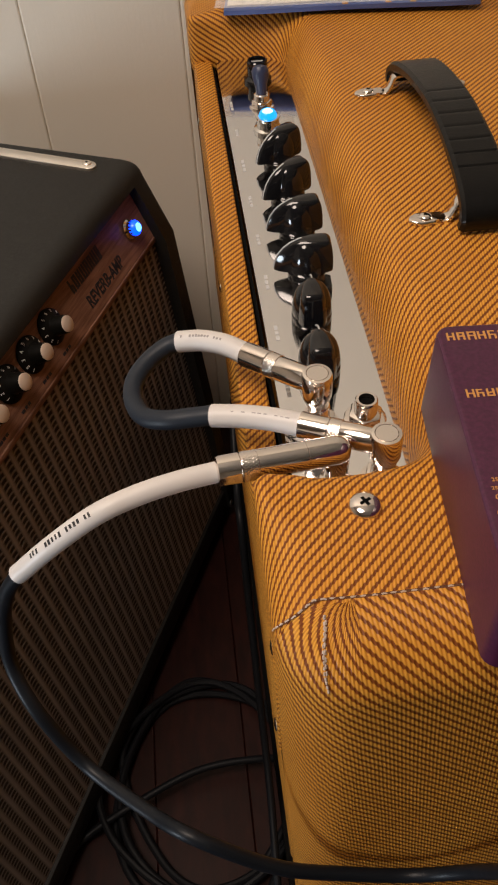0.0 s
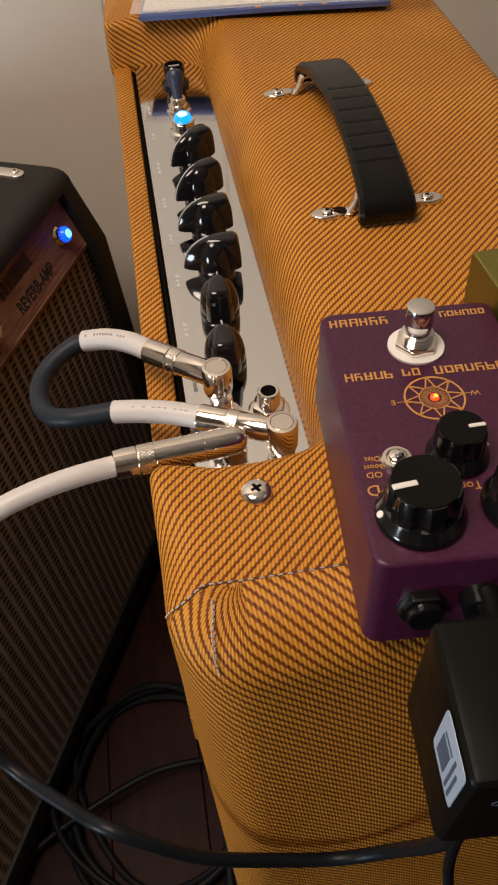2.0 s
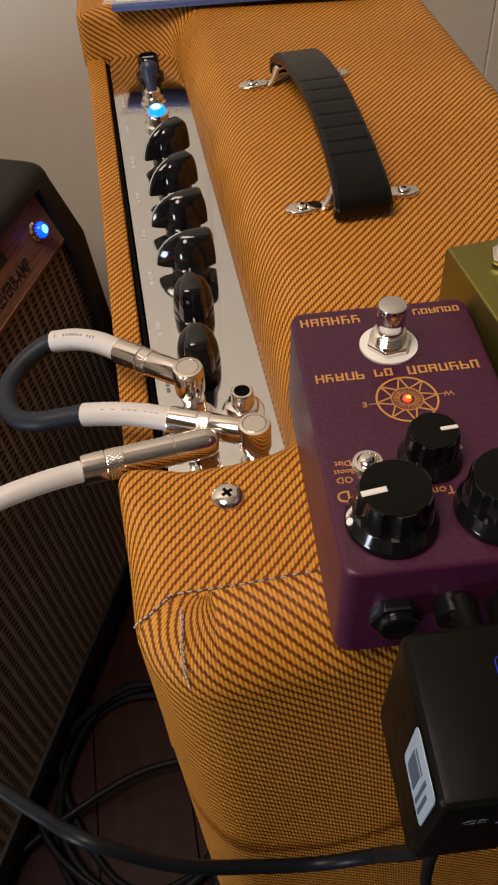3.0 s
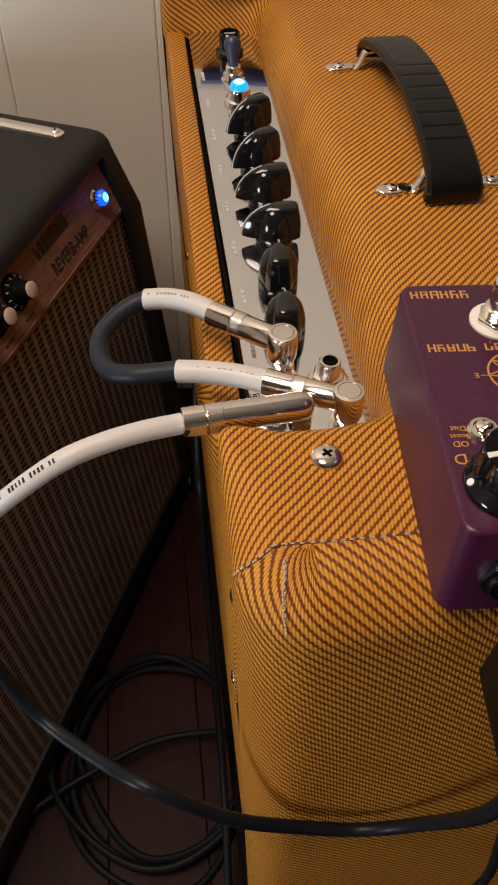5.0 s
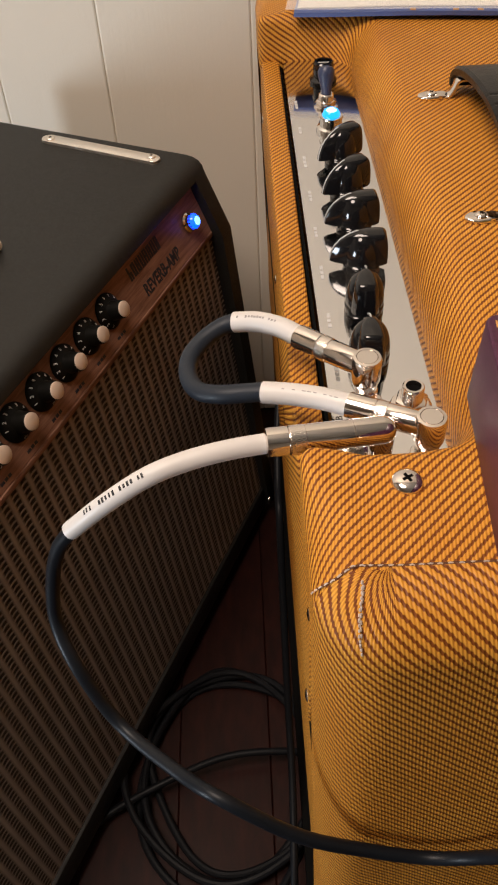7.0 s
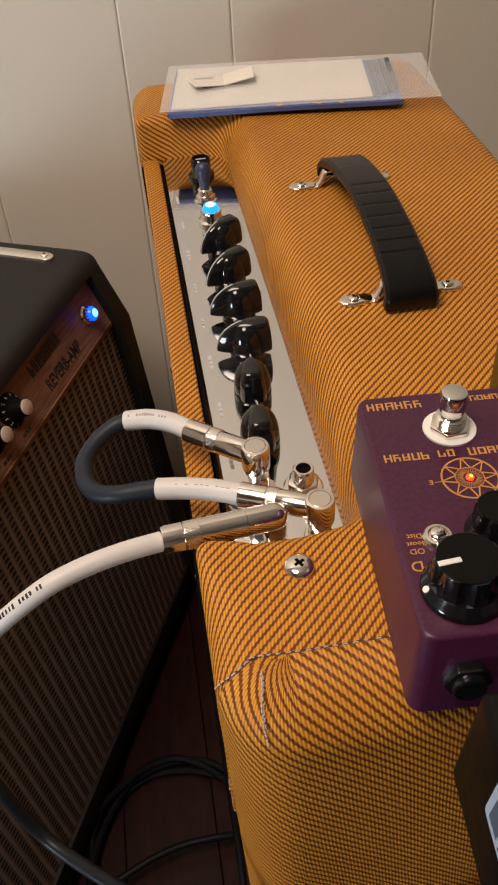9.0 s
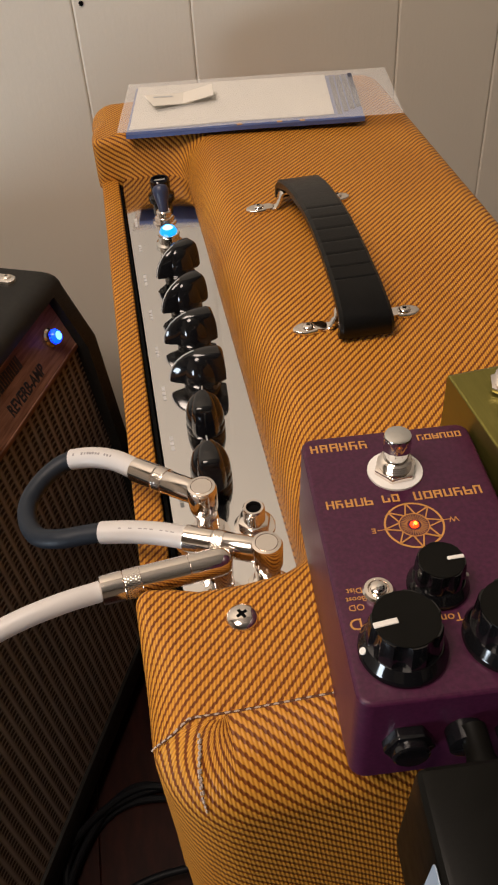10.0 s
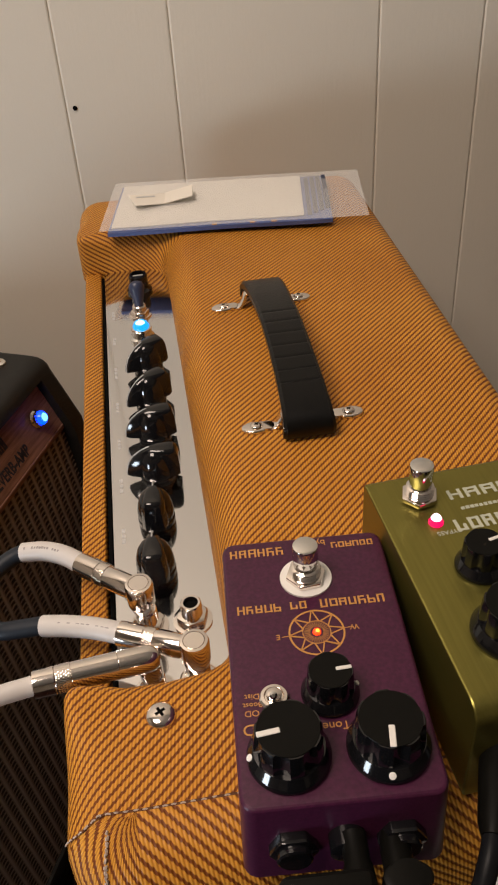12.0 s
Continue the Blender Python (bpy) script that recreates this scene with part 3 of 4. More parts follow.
for k, (y, w) in enumerate(((0.150, 0.010), (0.190, 0.011), (0.231, 0.012), (0.270, 0.010), (0.309, 0.011), (0.350, 0.014), (0.392, 0.009), (0.43, 0.012))):
    spans = [(0.0, w * 0.3), (w * 0.38, w * 0.62), (w * 0.7, w)]
    bars(spans, 0, 0.0019, 0, GREY_INK, panel, "panel_print", pose(0.0305, y - w / 2, PZ, 0, 0, 90))
letters("OR", 0.006, pose(0.0315, 0.0855, PZ + 0.0001, 0, 0, 90), GREY_INK, panel, name="panel_letters")
letters("B", 0.0045, pose(0.0285, 0.121, PZ + 0.0001, 0, 0, 90), INK, panel, name="panel_letters")

# handle
handle_line = smooth_line([(0.1357, 0.2115, 0.5880), (0.1357, 0.2105, 0.5930), (0.1357, 0.2165, 0.5985), (0.1357, 0.234, 0.6045), (0.1357, 0.260, 0.6092), (0.1357, 0.291, 0.6115), (0.1357, 0.322, 0.6092), (0.1357, 0.348, 0.6045), (0.1357, 0.3660, 0.5985), (0.1357, 0.3720, 0.5930), (0.1357, 0.3710, 0.5880)], 24)


def strap_section(i):
    s = i / (len(handle_line) - 1)
    w = 0.0131 + 0.0012 * math.cos(2 * math.pi * s)
    rib = -0.0004 * (i % 9 == 0) if (0.27 < s < 0.56 or 0.80 < s < 0.90) else 0
    return [(-w, -0.0018), (-w + 0.0016, -0.0032), (w - 0.0016, -0.0032), (w, -0.0018), (w, 0.0014), (w - 0.0018, 0.003 + rib), (-w + 0.0018, 0.003 + rib), (-w, 0.0014)]


handle = part("handle", sweep(handle_line, strap_section, up=(0, -1, 0)), LEATHER, amp, "ribbed black carrying handle", 0.35)
for x, y, s in ((0.1100, 0.2245, 1), (0.1600, 0.2270, -1), (0.1095, 0.3616, 1), (0.1590, 0.3630, -1)):
    plate = prism([(px * 0.0095, py * 0.0052) for px, py in ((-1, 0), (-0.9, 0.45), (-0.65, 0.8), (-0.3, 1), (0.3, 0.85), (0.7, 0.5), (1, 0.4), (1, -0.4), (0.7, -0.5), (0.3, -0.85), (-0.3, -1), (-0.65, -0.8), (-0.9, -0.45))], 0, 0.0026, 0.0010, 3)
    mm = pose(x, y, H - 0.0003, 0, 0, 0 if s > 0 else 180)
    bracket = part("handle_bracket", move(join(plate, sweep(smooth_line([(0.006, 0, 0.0008), (0.010, 0, 0.0018), (0.0125, 0, 0.006), (0.0145, 0, 0.0105), (0.0195, 0, 0.0115)], 6), [(0.0034, -0.0009), (0.0034, 0.0004), (0.0022, 0.0012), (-0.0022, 0.0012), (-0.0034, 0.0004), (-0.0034, -0.0009)])), mm), NICKEL, handle, "nickel handle bracket")
    screw_head(0.0034, 0.0018, mm @ pose(-0.001, 0, 0.0024), handle, NICKEL)

# ---- plugs and cables at the panel ----
def ring_between(a, b, profile, n=24, flute=None):
    """A turned body from a to b: (share of the length, radius)."""
    a, b = Vector(a), Vector(b)
    d = b - a
    return move(lathe([(r, s * d.length) for s, r in profile], n, flute), Matrix.Translation(a) @ d.to_track_quat("Z", "Y").to_matrix().to_4x4())


def right_angle_plug(head, tail, foot, parent, r=0.0056, ball=False):
    """A right-angled plug: barrel from the head back to its tail, and a shaft down to the jack at foot."""
    at = 0.19 if ball else 0.34
    p = part("plug", ring_between(tail, head, [(0, r * 0.8), (0.01, r * 0.98), (0.04, r), (at, r), (at + 0.01, r * 0.94), (at + 0.03, r * 0.94)], 32), NICKEL, parent, "polished nickel right-angle plug")
    part("knurled_ring", ring_between(tail, head, [(at + 0.015 + 0.0050 * k, r * 0.995) for k in range(27)], 160, lambda a, k: 1 + 0.016 * max(math.cos(32 * a + k * 0.75), math.cos(32 * a - k * 0.75))), NICKEL, p, smooth=1.2)
    if ball:
        part("barrel", ring_between(tail, head, [(0.33, r * 0.94), (0.34, r), (0.74, r), (0.745, r * 0.97), (0.75, r), (1.0, r), (1.05, r * 0.93), (1.09, r * 0.72), (1.11, r * 0.4), (1.115, 0.0001)], 8 * 4), NICKEL, p)
        part("head", ring_between(foot, head, [(0.12, r * 0.62), (0.4, r * 0.62), (0.45, r * 0.85), (0.8, r * 0.9), (1, r * 0.8)], 32), NICKEL, p)
        part("shaft", ring_between(foot, head, [(0, 0.0031), (0.5, 0.0031)], 20), NICKEL, p)
        return p
    part("barrel", ring_between(tail, head, [(0.48, r * 0.94), (0.49, r * 0.97), (0.80, r * 0.97), (0.93, r * 0.9), (1.0, r * 0.8)], 32), NICKEL, p)
    h = Vector(head)
    part("head", move(lathe([(r * 0.76, -0.0270), (r * 0.80, -0.0225), (r * 0.72, -0.0215), (r * 0.72, -0.0125), (r * 0.9, -0.0105), (r * 1.14, -0.006), (r * 1.16, 0.0045), (r * 1.06, 0.0058), (r * 0.84, 0.006), (r * 0.82, 0.0055), (r * 0.78, 0.006), (0.0001, 0.006)], 36), Matrix.Translation(h)), NICKEL, p)
    part("shaft", ring_between(foot, h + Vector((0, 0, -0.014)), [(0, 0.0031), (1, 0.0031)], 20), NICKEL, p)
    return p


def sleeve_print(line, a, b, n, parent, r, seed, h=0.0016, ink=FAINT_INK):
    """Plain bars for the print along the top of a sleeve, from share a to share b of the line."""
    pts, rnd, pieces = smooth_line(line, 12), random.Random(seed), []
    for k in range(n):
        s = (a + (b - a) * k / n) * (len(pts) - 1)
        i = int(s)
        q = pts[i].lerp(pts[i + 1], s - i)
        t = (pts[i + 1] - pts[i]).normalized()
        side = t.cross(Vector((0, 0, 1))).normalized()
        top = side.cross(t)
        up = (top * 0.92 - side * 0.4 * (1 if side.y > 0 else -1)).normalized()
        m = Matrix((t, up.cross(t), up)).transposed().to_4x4()
        m.translation = q + up * (r - 0.0002)
        gap = (pts[-1] - pts[0]).length * (b - a) / n
        if rnd.random() < 0.88:
            pieces.append(move(box(-gap * rnd.uniform(0.2, 0.42), gap * rnd.uniform(0.2, 0.42), -h / 2 * rnd.uniform(0.7, 1), h / 2 * rnd.uniform(0.7, 1), 0, 0.00028), m))
    part("sleeve_print", join(*pieces), ink, parent, smooth=0)


patch = thing("patch_cable", pose(0, 0, 0), "short slate-jacketed patch cable with white sleeves and nickel plugs", "cable")
right_angle_plug((0.0395, 0.1255, 0.5785), (0.0120, 0.1520, 0.5755), (0.0400, 0.1260, 0.557), patch)
UP_SLEEVE = [(0.0128, 0.1512, 0.5757), (0.0040, 0.1590, 0.5757), (-0.0060, 0.1655, 0.5740), (-0.0166, 0.1693, 0.5715)]
LOW_SLEEVE = [(0.0310, 0.1051, 0.5761), (0.0190, 0.1112, 0.5752), (0.0068, 0.1164, 0.5735), (-0.0050, 0.1206, 0.5714)]
right_angle_plug((0.0608, 0.0905, 0.5765), (0.0293, 0.1060, 0.5760), (0.0612, 0.0905, 0.557), patch)
part("sleeve", tube(UP_SLEEVE, 0.0049, 18), SLEEVE, patch, "white printed heat-shrink sleeve")
part("sleeve", tube(LOW_SLEEVE, 0.0049, 18), SLEEVE, patch, "white printed heat-shrink sleeve")
sleeve_print(UP_SLEEVE, 0.35, 0.95, 14, patch, 0.0049, 31, 0.0013)
sleeve_print(LOW_SLEEVE, 0.15, 0.85, 12, patch, 0.0049, 17, 0.0005)
part("cable_loop", tube([(-0.0155, 0.1692, 0.5718), (-0.0230, 0.1685, 0.5695), (-0.0318, 0.1632, 0.5663), (-0.0380, 0.1542, 0.5636), (-0.0385, 0.1427, 0.5626), (-0.0338, 0.1315, 0.5640), (-0.0245, 0.1250, 0.5672), (-0.0140, 0.1226, 0.5695), (-0.0045, 0.1207, 0.5716)], 0.0043, 18), CABLE_BLUE, patch)

lead = thing("instrument_cable", pose(0, 0, 0), "thick dark instrument cable with a long white sleeve and nickel plug", "cable")
right_angle_plug((0.0410, 0.0880, 0.5785), (-0.0058, 0.0822, 0.5805), (0.0415, 0.0890, 0.557), lead, 0.0059, True)
SLEEVE_LINE = [(-0.0040, 0.0825, 0.5803), (-0.0205, 0.0790, 0.5810), (-0.0365, 0.0752, 0.5800), (-0.0520, 0.0710, 0.5765), (-0.0705, 0.0690, 0.5635), (-0.0872, 0.0702, 0.5464)]
part("sleeve", tube(SLEEVE_LINE, 0.0041, 18), SLEEVE, lead, "long white printed heat-shrink sleeve")
LEAD_LINE = [(-0.0860, 0.0700, 0.5478), (-0.0955, 0.0725, 0.5315), (-0.1030, 0.0735, 0.5080), (-0.1070, 0.0690, 0.4790), (-0.0985, 0.0540, 0.4600), (-0.0815, 0.0390, 0.4300), (-0.0525, 0.0130, 0.4350), (-0.0314, -0.0040, 0.4450), (0.0016, -0.0125, 0.4200), (0.0365, -0.0125, 0.3940), (0.0670, -0.0140, 0.3840), (0.0890, -0.0215, 0.4080), (0.0975, -0.0410, 0.4800), (0.1010, -0.0440, 0.5250), (0.1080, -0.0425, 0.5475), (0.1185, -0.0378, 0.5515)]
part("jacket", tube(LEAD_LINE, 0.0033, 16), CABLE_DARK, lead)


sleeve_print(SLEEVE_LINE, 0.60, 0.88, 18, lead, 0.0041, 3, 0.0022, INK)

# ---- purple pedal ----
PT = 0.039
purple = thing("purple_effects_pedal", pose(0.1045, 0.044, H, 0, 0, -4.3), "small glossy purple overdrive pedal with gold print and three black knobs", "effects pedal")


def pedal_case(w, l, h, draft, corner, edge):
    """A die-cast case: draughted walls, rounded corners and rounded top edge."""
    rows = []
    for z, k in ((0, 1.0), (h - edge, draft)):
        rows.append((z, w * k, l * (1 - (1 - k) * w / l), corner))
    for t in range(1, 5):
        a = t / 4 * math.pi / 2
        off = edge * (1 - math.cos(a)) * 2
        rows.append((h - edge + edge * math.sin(a), w * draft - off, l * (1 - (1 - draft) * w / l) - off, max(corner - off / 2, 0.0008)))
    bm, verts, faces = bmesh.new(), [], []
    for z, a, b, r in rows:
        verts += [(x, y, z) for x, y in rounded(a, b, r, 5)]
    n = 24
    for k in range(len(rows) - 1):
        faces += [(k * n + i, k * n + (i + 1) % n, (k + 1) * n + (i + 1) % n, (k + 1) * n + i) for i in range(n)]
    faces += [tuple(range(n))[::-1], tuple((len(rows) - 1) * n + i for i in range(n))]
    return fill(bm, verts, faces)


case = part("case", pedal_case(0.0655, 0.1135, PT, 0.965, 0.005, 0.0018), PURPLE, purple, smooth=0.35)


def fluted_knob(x, y, z, skirt, top, h, turn, parent, line=True):
    """A fluted black knob with a bevelled skirt and a white line."""
    m = pose(x, y, z, 0, 0, turn)
    wave = lambda a, k: 1 - 0.13 * max(0.0, math.cos(7 * a)) ** 0.8
    k = part("knob", move(lathe([(top * 0.98, h * 0.3), (top * 0.97, h * 0.55), (top * 0.93, h * 0.93), (top * 0.9, h), (0.0002, h)], 64, wave), m), BLACK, parent, "fluted black knob", 0.45)
    part("knob_skirt", move(lathe([(skirt, 0.0006), (skirt * 1.0, h * 0.12), (skirt * 0.97, h * 0.17), (top * 1.0, h * 0.38)], 40), m), BLACK, k, smooth=0.5)
    part("knob_cap", move(lathe([(top * 0.86, h), (top * 0.85, h + 0.0003), (0.0002, h + 0.0003)], 32), m), SATIN, k)
    if line:
        part("pointer_line", move(box(-top * 0.085, top * 0.085, top * 0.22, top * 0.86, h, h + 0.0006, 0.0002, 1), m), WHITE, k)
        part("skirt_dot", move(lathe([(top * 0.10, 0), (top * 0.1, 0.0004), (0.0001, 0.0006)], 12), m @ pose(0, (skirt + top) / 2, h * 0.27, -38, 0, 0)), WHITE, k)
    return k


fluted_knob(-0.0152, -0.0390, PT, 0.0132, 0.0113, 0.0150, 98, purple)
fluted_knob(0.0158, -0.0390, PT, 0.0132, 0.0113, 0.0150, 173, purple)
fluted_knob(0.0008, -0.0180, PT, 0.0097, 0.0081, 0.0125, -86, purple)


def footswitch(x, y, z, parent, washer):
    if washer:
        w = part("washer", move(lathe([(0.0098, 0), (0.0098, 0.0008), (0.006, 0.0009)], 32), pose(x, y, z)), WHITE, parent, "white nylon washer")
    f = part("footswitch", move(join(hexnut(0.0078, 0.0022, 0.0008), lathe([(0.0056, 0.003), (0.0058, 0.0036), (0.0053, 0.004), (0.0058, 0.0046), (0.0053, 0.005), (0.0058, 0.0056), (0.0053, 0.006), (0.0056, 0.0066), (0.0047, 0.0072)], 28)), pose(x, y, z, 0, 0, 9)), NICKEL, parent)
    part("plunger", move(lathe([(0.0045, 0.006), (0.0046, 0.0110), (0.0048, 0.0114), (0.0048, 0.0168), (0.0046, 0.0175), (0.0036, 0.0178), (0.0001, 0.0179)], 32), pose(x, y, z)), CHROME, f)


footswitch(-0.0006, 0.0335, PT, purple, True)
tog = part("mini_toggle", move(join(lathe([(0.0050, 0), (0.0050, 0.0012), (0.0044, 0.0020), (0.0034, 0.0021), (0.0030, 0.0014)], 26), lathe([(0.0026, 0.0010), (0.0026, 0.0030), (0.0020, 0.0034)], 18)), pose(-0.0178, -0.0180, PT)), NICKEL, purple)
part("toggle_bat", move(lathe([(0.0009, 0), (0.0011, 0.0035), (0.0013, 0.0050), (0.0006, 0.0058)], 14), pose(-0.0178, -0.0180, PT + 0.0025, 38, -4, 0)), CHROME, tog)
led = part("led", move(lathe([(0.0015, 0), (0.0014, 0.0006), (0.0008, 0.0012), (0.0001, 0.0014)], 18), pose(0, 0.0077, PT)), RED_GLOW, purple, "lit red indicator lamp")
part("lit_core", move(lathe([(0.0008, 0.0009), (0.0006, 0.0014), (0.0001, 0.0017)], 12), pose(0.0002, 0.0075, PT)), glow("amber_core", (1.0, 0.50, 0.04), 2.5), led)


def compass():
    z0, z1 = PT, PT + 0.00014
    pieces = []
    ring = lambda a, b: lathe([(a, z0), (a, z1), (b, z1), (b, z0)], 48, None, False)
    pieces += [ring(0.0088, 0.0094), ring(0.0045, 0.0048)]
    for k in range(8):
        a = k * math.pi / 4
        tip = 0.0094 if k % 2 == 0 else 0.0092
        for s in (-1, 1):
            p = [(0.0046 * math.cos(a + s * 0.36), 0.0046 * math.sin(a + s * 0.36)), (tip * math.cos(a), tip * math.sin(a))]
            d = Vector((p[1][0] - p[0][0], p[1][1] - p[0][1])).normalized()
            w = Vector((-d.y, d.x)) * 0.00022
            pieces.append(prism([(p[0][0] - w.x, p[0][1] - w.y), (p[1][0] - w.x, p[1][1] - w.y), (p[1][0] + w.x, p[1][1] + w.y), (p[0][0] + w.x, p[0][1] + w.y)], z0, z1 + 0.00002 * (k + 1)))
    for k in range(32):
        a = k * math.pi / 16
        pieces.append(move(box(0.0022, 0.0042, -0.0001, 0.0001, z0, z1), pose(0, 0, 0, 0, 0, math.degrees(a))))
    for a0, a1 in ((0.0094, 0.0118), (-0.0118, -0.0094)):
        pieces.append(box(a0, a1, -0.00012, 0.00012, z0, z1))
    part("compass_print", move(join(*pieces), pose(0, 0.0077, 0, 0, 0, 4) @ Matrix.Diagonal((1.07, 1.07, 1, 1))), GOLD, purple, "gold printed compass rose", 0)


compass()
up_print = lambda x, y: pose(x, y, PT + 0.0001, 0, 0, 180)
for text, size, x, y in (("Dist", 0.0030, -0.0250, -0.0163), ("Boost", 0.0027, -0.0250, -0.0195), ("OD", 0.0032, -0.0255, -0.0226), ("D", 0.0058, -0.0268, -0.0285), ("Tone", 0.0042, 0.0010, -0.0300), ("by", 0.0042, 0.0075, 0.0515), ("W", 0.0032, 0.0135, 0.0085), ("E", 0.0032, -0.0138, 0.0070)):
    letters(text, size, up_print(x, y), GOLD, purple, name="gold_lettering")
for x0, x1, y, h, size, seed in ((-0.0285, -0.0068, 0.0490, 0.0044, 0.0034, 4), (0.0115, 0.0285, 0.0495, 0.0031, 0.0030, 5), (-0.0275, -0.0108, 0.0205, 0.0039, 0.0034, 6), (-0.0080, -0.0012, 0.0207, 0.0037, 0.0034, 7), (0.0030, 0.0275, 0.0205, 0.0039, 0.0035, 8)):
    logo_shapes(x0, x1, y, h, PT, size, seed, GOLD, purple)
for x in (-0.0165, 0.0170):
    nut = part("jack_nut", move(join(hexnut(0.0078, 0.004, 0), lathe([(0.0056, 0.003), (0.0056, 0.006), (0.005, 0.0065)], 24)), pose(x, -0.0556, 0.019, 90, 0, 0)), BLACK, purple, "black plastic jack nut")
part("power_socket", move(lathe([(0.0058, 0), (0.0058, 0.006), (0.0045, 0.0065)], 24), pose(0.0, -0.0556, 0.021, 90, 0, 0)), BLACK, purple)

# ---- green pedal ----
GT = 0.0475
green = thing("green_effects_pedal", pose(0.1945, 0.0635, H, 0, 0, 3.2), "brushed olive green metal delay pedal with black knobs", "effects pedal")
profile = [(-0.0565, 0.0), (0.0560, 0.0), (0.0560, GT - 0.002), (0.0554, GT - 0.0006), (0.0540, GT)]
for k in range(9):
    a = k / 8 * math.pi / 2
    profile.append((-0.0490 - 0.0075 * math.sin(a), GT - 0.0075 + 0.0075 * math.cos(a)))
n = len(profile)
bm = fill(bmesh.new(), [(-0.0525, y, z) for y, z in profile] + [(0.0525, y, z) for y, z in profile], [tuple(range(n)), tuple(range(n, 2 * n))[::-1]] + [(i, (i + 1) % n, n + (i + 1) % n, n + i) for i in range(n)])
bmesh.ops.recalc_face_normals(bm, faces=bm.faces)
bmesh.ops.bevel(bm, geom=[e for e in bm.edges if abs(e.verts[0].co.x - e.verts[1].co.x) < 1e-6], offset=0.0007, segments=2, affect="EDGES", profile=0.5)
part("case", bm, GREEN, green, smooth=0.3)
for x in (-0.042, 0.042):
    for y in (-0.046, 0.046):
        part("rubber_foot", move(lathe([(0.005, -0.0002), (0.0055, 0.001)], 16), pose(x, y, 0)), RUBBER, green)
footswitch(-0.0342, 0.0410, GT, green, False)
g_led = part("led", move(lathe([(0.0030, 0), (0.0030, 0.0006), (0.0024, 0.0012), (0.0022, 0.0022), (0.0010, 0.0034), (0.0001, 0.0036)], 20), pose(-0.0330, 0.0262, GT)), PINK_GLOW, green, "lit magenta indicator lamp")
part("lit_core", move(lathe([(0.0021, 0.0024), (0.0015, 0.0036), (0.0001, 0.0040)], 14), pose(-0.0330, 0.0262, GT)), PINK_CORE, g_led)
for x, y, s, t, h, a in ((-0.0260, 0.0005, 0.0096, 0.0078, 0.0125, -80), (-0.0295, -0.0295, 0.0130, 0.0108, 0.015, -130), (0.0, -0.004, 0.0096, 0.0078, 0.0125, 20), (0.0260, -0.004, 0.0096, 0.0078, 0.0125, 60), (0.0260, -0.0300, 0.0130, 0.0108, 0.015, 130)):
    fluted_knob(x, y, GT, s, t, h, a, green)
letters("BYPASS", 0.0030, pose(-0.0300, 0.0200, GT + 0.0001, 0, 0, 180), SILVER_INK, green, name="silver_lettering")
letters("IN", 0.0032, pose(-0.026, -0.0566, 0.031, -90, 0, 180) @ pose(0, 0, 0, 180, 0, 0), SILVER_INK, green, name="silver_lettering")
logo_shapes(-0.0225, 0.020, 0.0395, 0.0058, GT, 0.0066, 11, SILVER_INK, green, None, 0.19)
bars(words(-0.0205, 0.012, 12, 0.0019), 0.0312, 0.0017, GT, SILVER_INK, green)
logo_shapes(-0.0265, 0.030, 0.0225, 0.0066, GT, 0.0058, 13, SILVER_INK, green, None, 0.24)
part("jack_nut", move(hexnut(0.0085, 0.004), pose(-0.026, -0.0562, 0.020, 90, 0, 0)), NICKEL, green)

# ---- battery pack, plugs at the pedals ----
pack = thing("battery_pack", pose(0.0880, -0.0590, 0.6145, 6, 0, -4), "black plastic pedal battery pack with lit lamps, plugged into the pedal", "battery pack")
part("case", box(-0.0141, 0.0121, -0.0135, 0.0270, -0.0390, 0.0180, 0.0032, 3), SATIN, pack, smooth=0.5)
part("plug_boot", move(lathe([(0.0052, 0.0), (0.0046, 0.010), (0.0040, 0.0115), (0.004, 0.020)], 22), pose(0.0105, 0.0255, -0.010, -90, 0, 0)), SATIN, pack)
slot = part("usb_slot", prism(rounded(0.0028, 0.0082, 0.0013, 4, 0.0075, 0.0140), 0.0178, 0.0181), BLUE_DIM, pack, "blue-lit charging slot")
part("slot_opening", prism(rounded(0.0019, 0.0070, 0.0009, 4, 0.0074, 0.0143), 0.0180, 0.0183), HOLE, slot)
part("blue_lamp", prism(rounded(0.0046, 0.0034, 0.0008, 3, 0.0084, 0.0047), 0.0178, 0.0184), BLUE_GLOW, pack, "lit blue charge lamp")
part("green_lamp", prism(rounded(0.0046, 0.0034, 0.0008, 3, 0.0086, -0.0042), 0.0178, 0.0184), GREEN_GLOW, pack, "lit green charge lamp")
STICKER_INK = plain("blue_grey_print", (0.07, 0.10, 0.15), 0.5)
sticker = part("sticker", move(prism(rounded(0.0165, 0.0250, 0.002, 4), 0, 0.0003), pose(-0.0142, -0.0030, 0.0040, 90, 0, -90)), STICKER, pack, "pale blue printed sticker")
part("sticker_print", move(join(box(-0.0055, 0.0005, -0.009, 0.003, 0.0003, 0.0005), box(0.0025, 0.0035, -0.010, 0.008, 0.0003, 0.0005), box(0.0048, 0.0058, -0.010, 0.005, 0.0003, 0.0005), box(-0.005, 0.001, 0.005, 0.006, 0.0003, 0.0005)), pose(-0.0142, -0.0030, 0.0040, 90, 0, -90)), STICKER_INK, sticker, smooth=0)
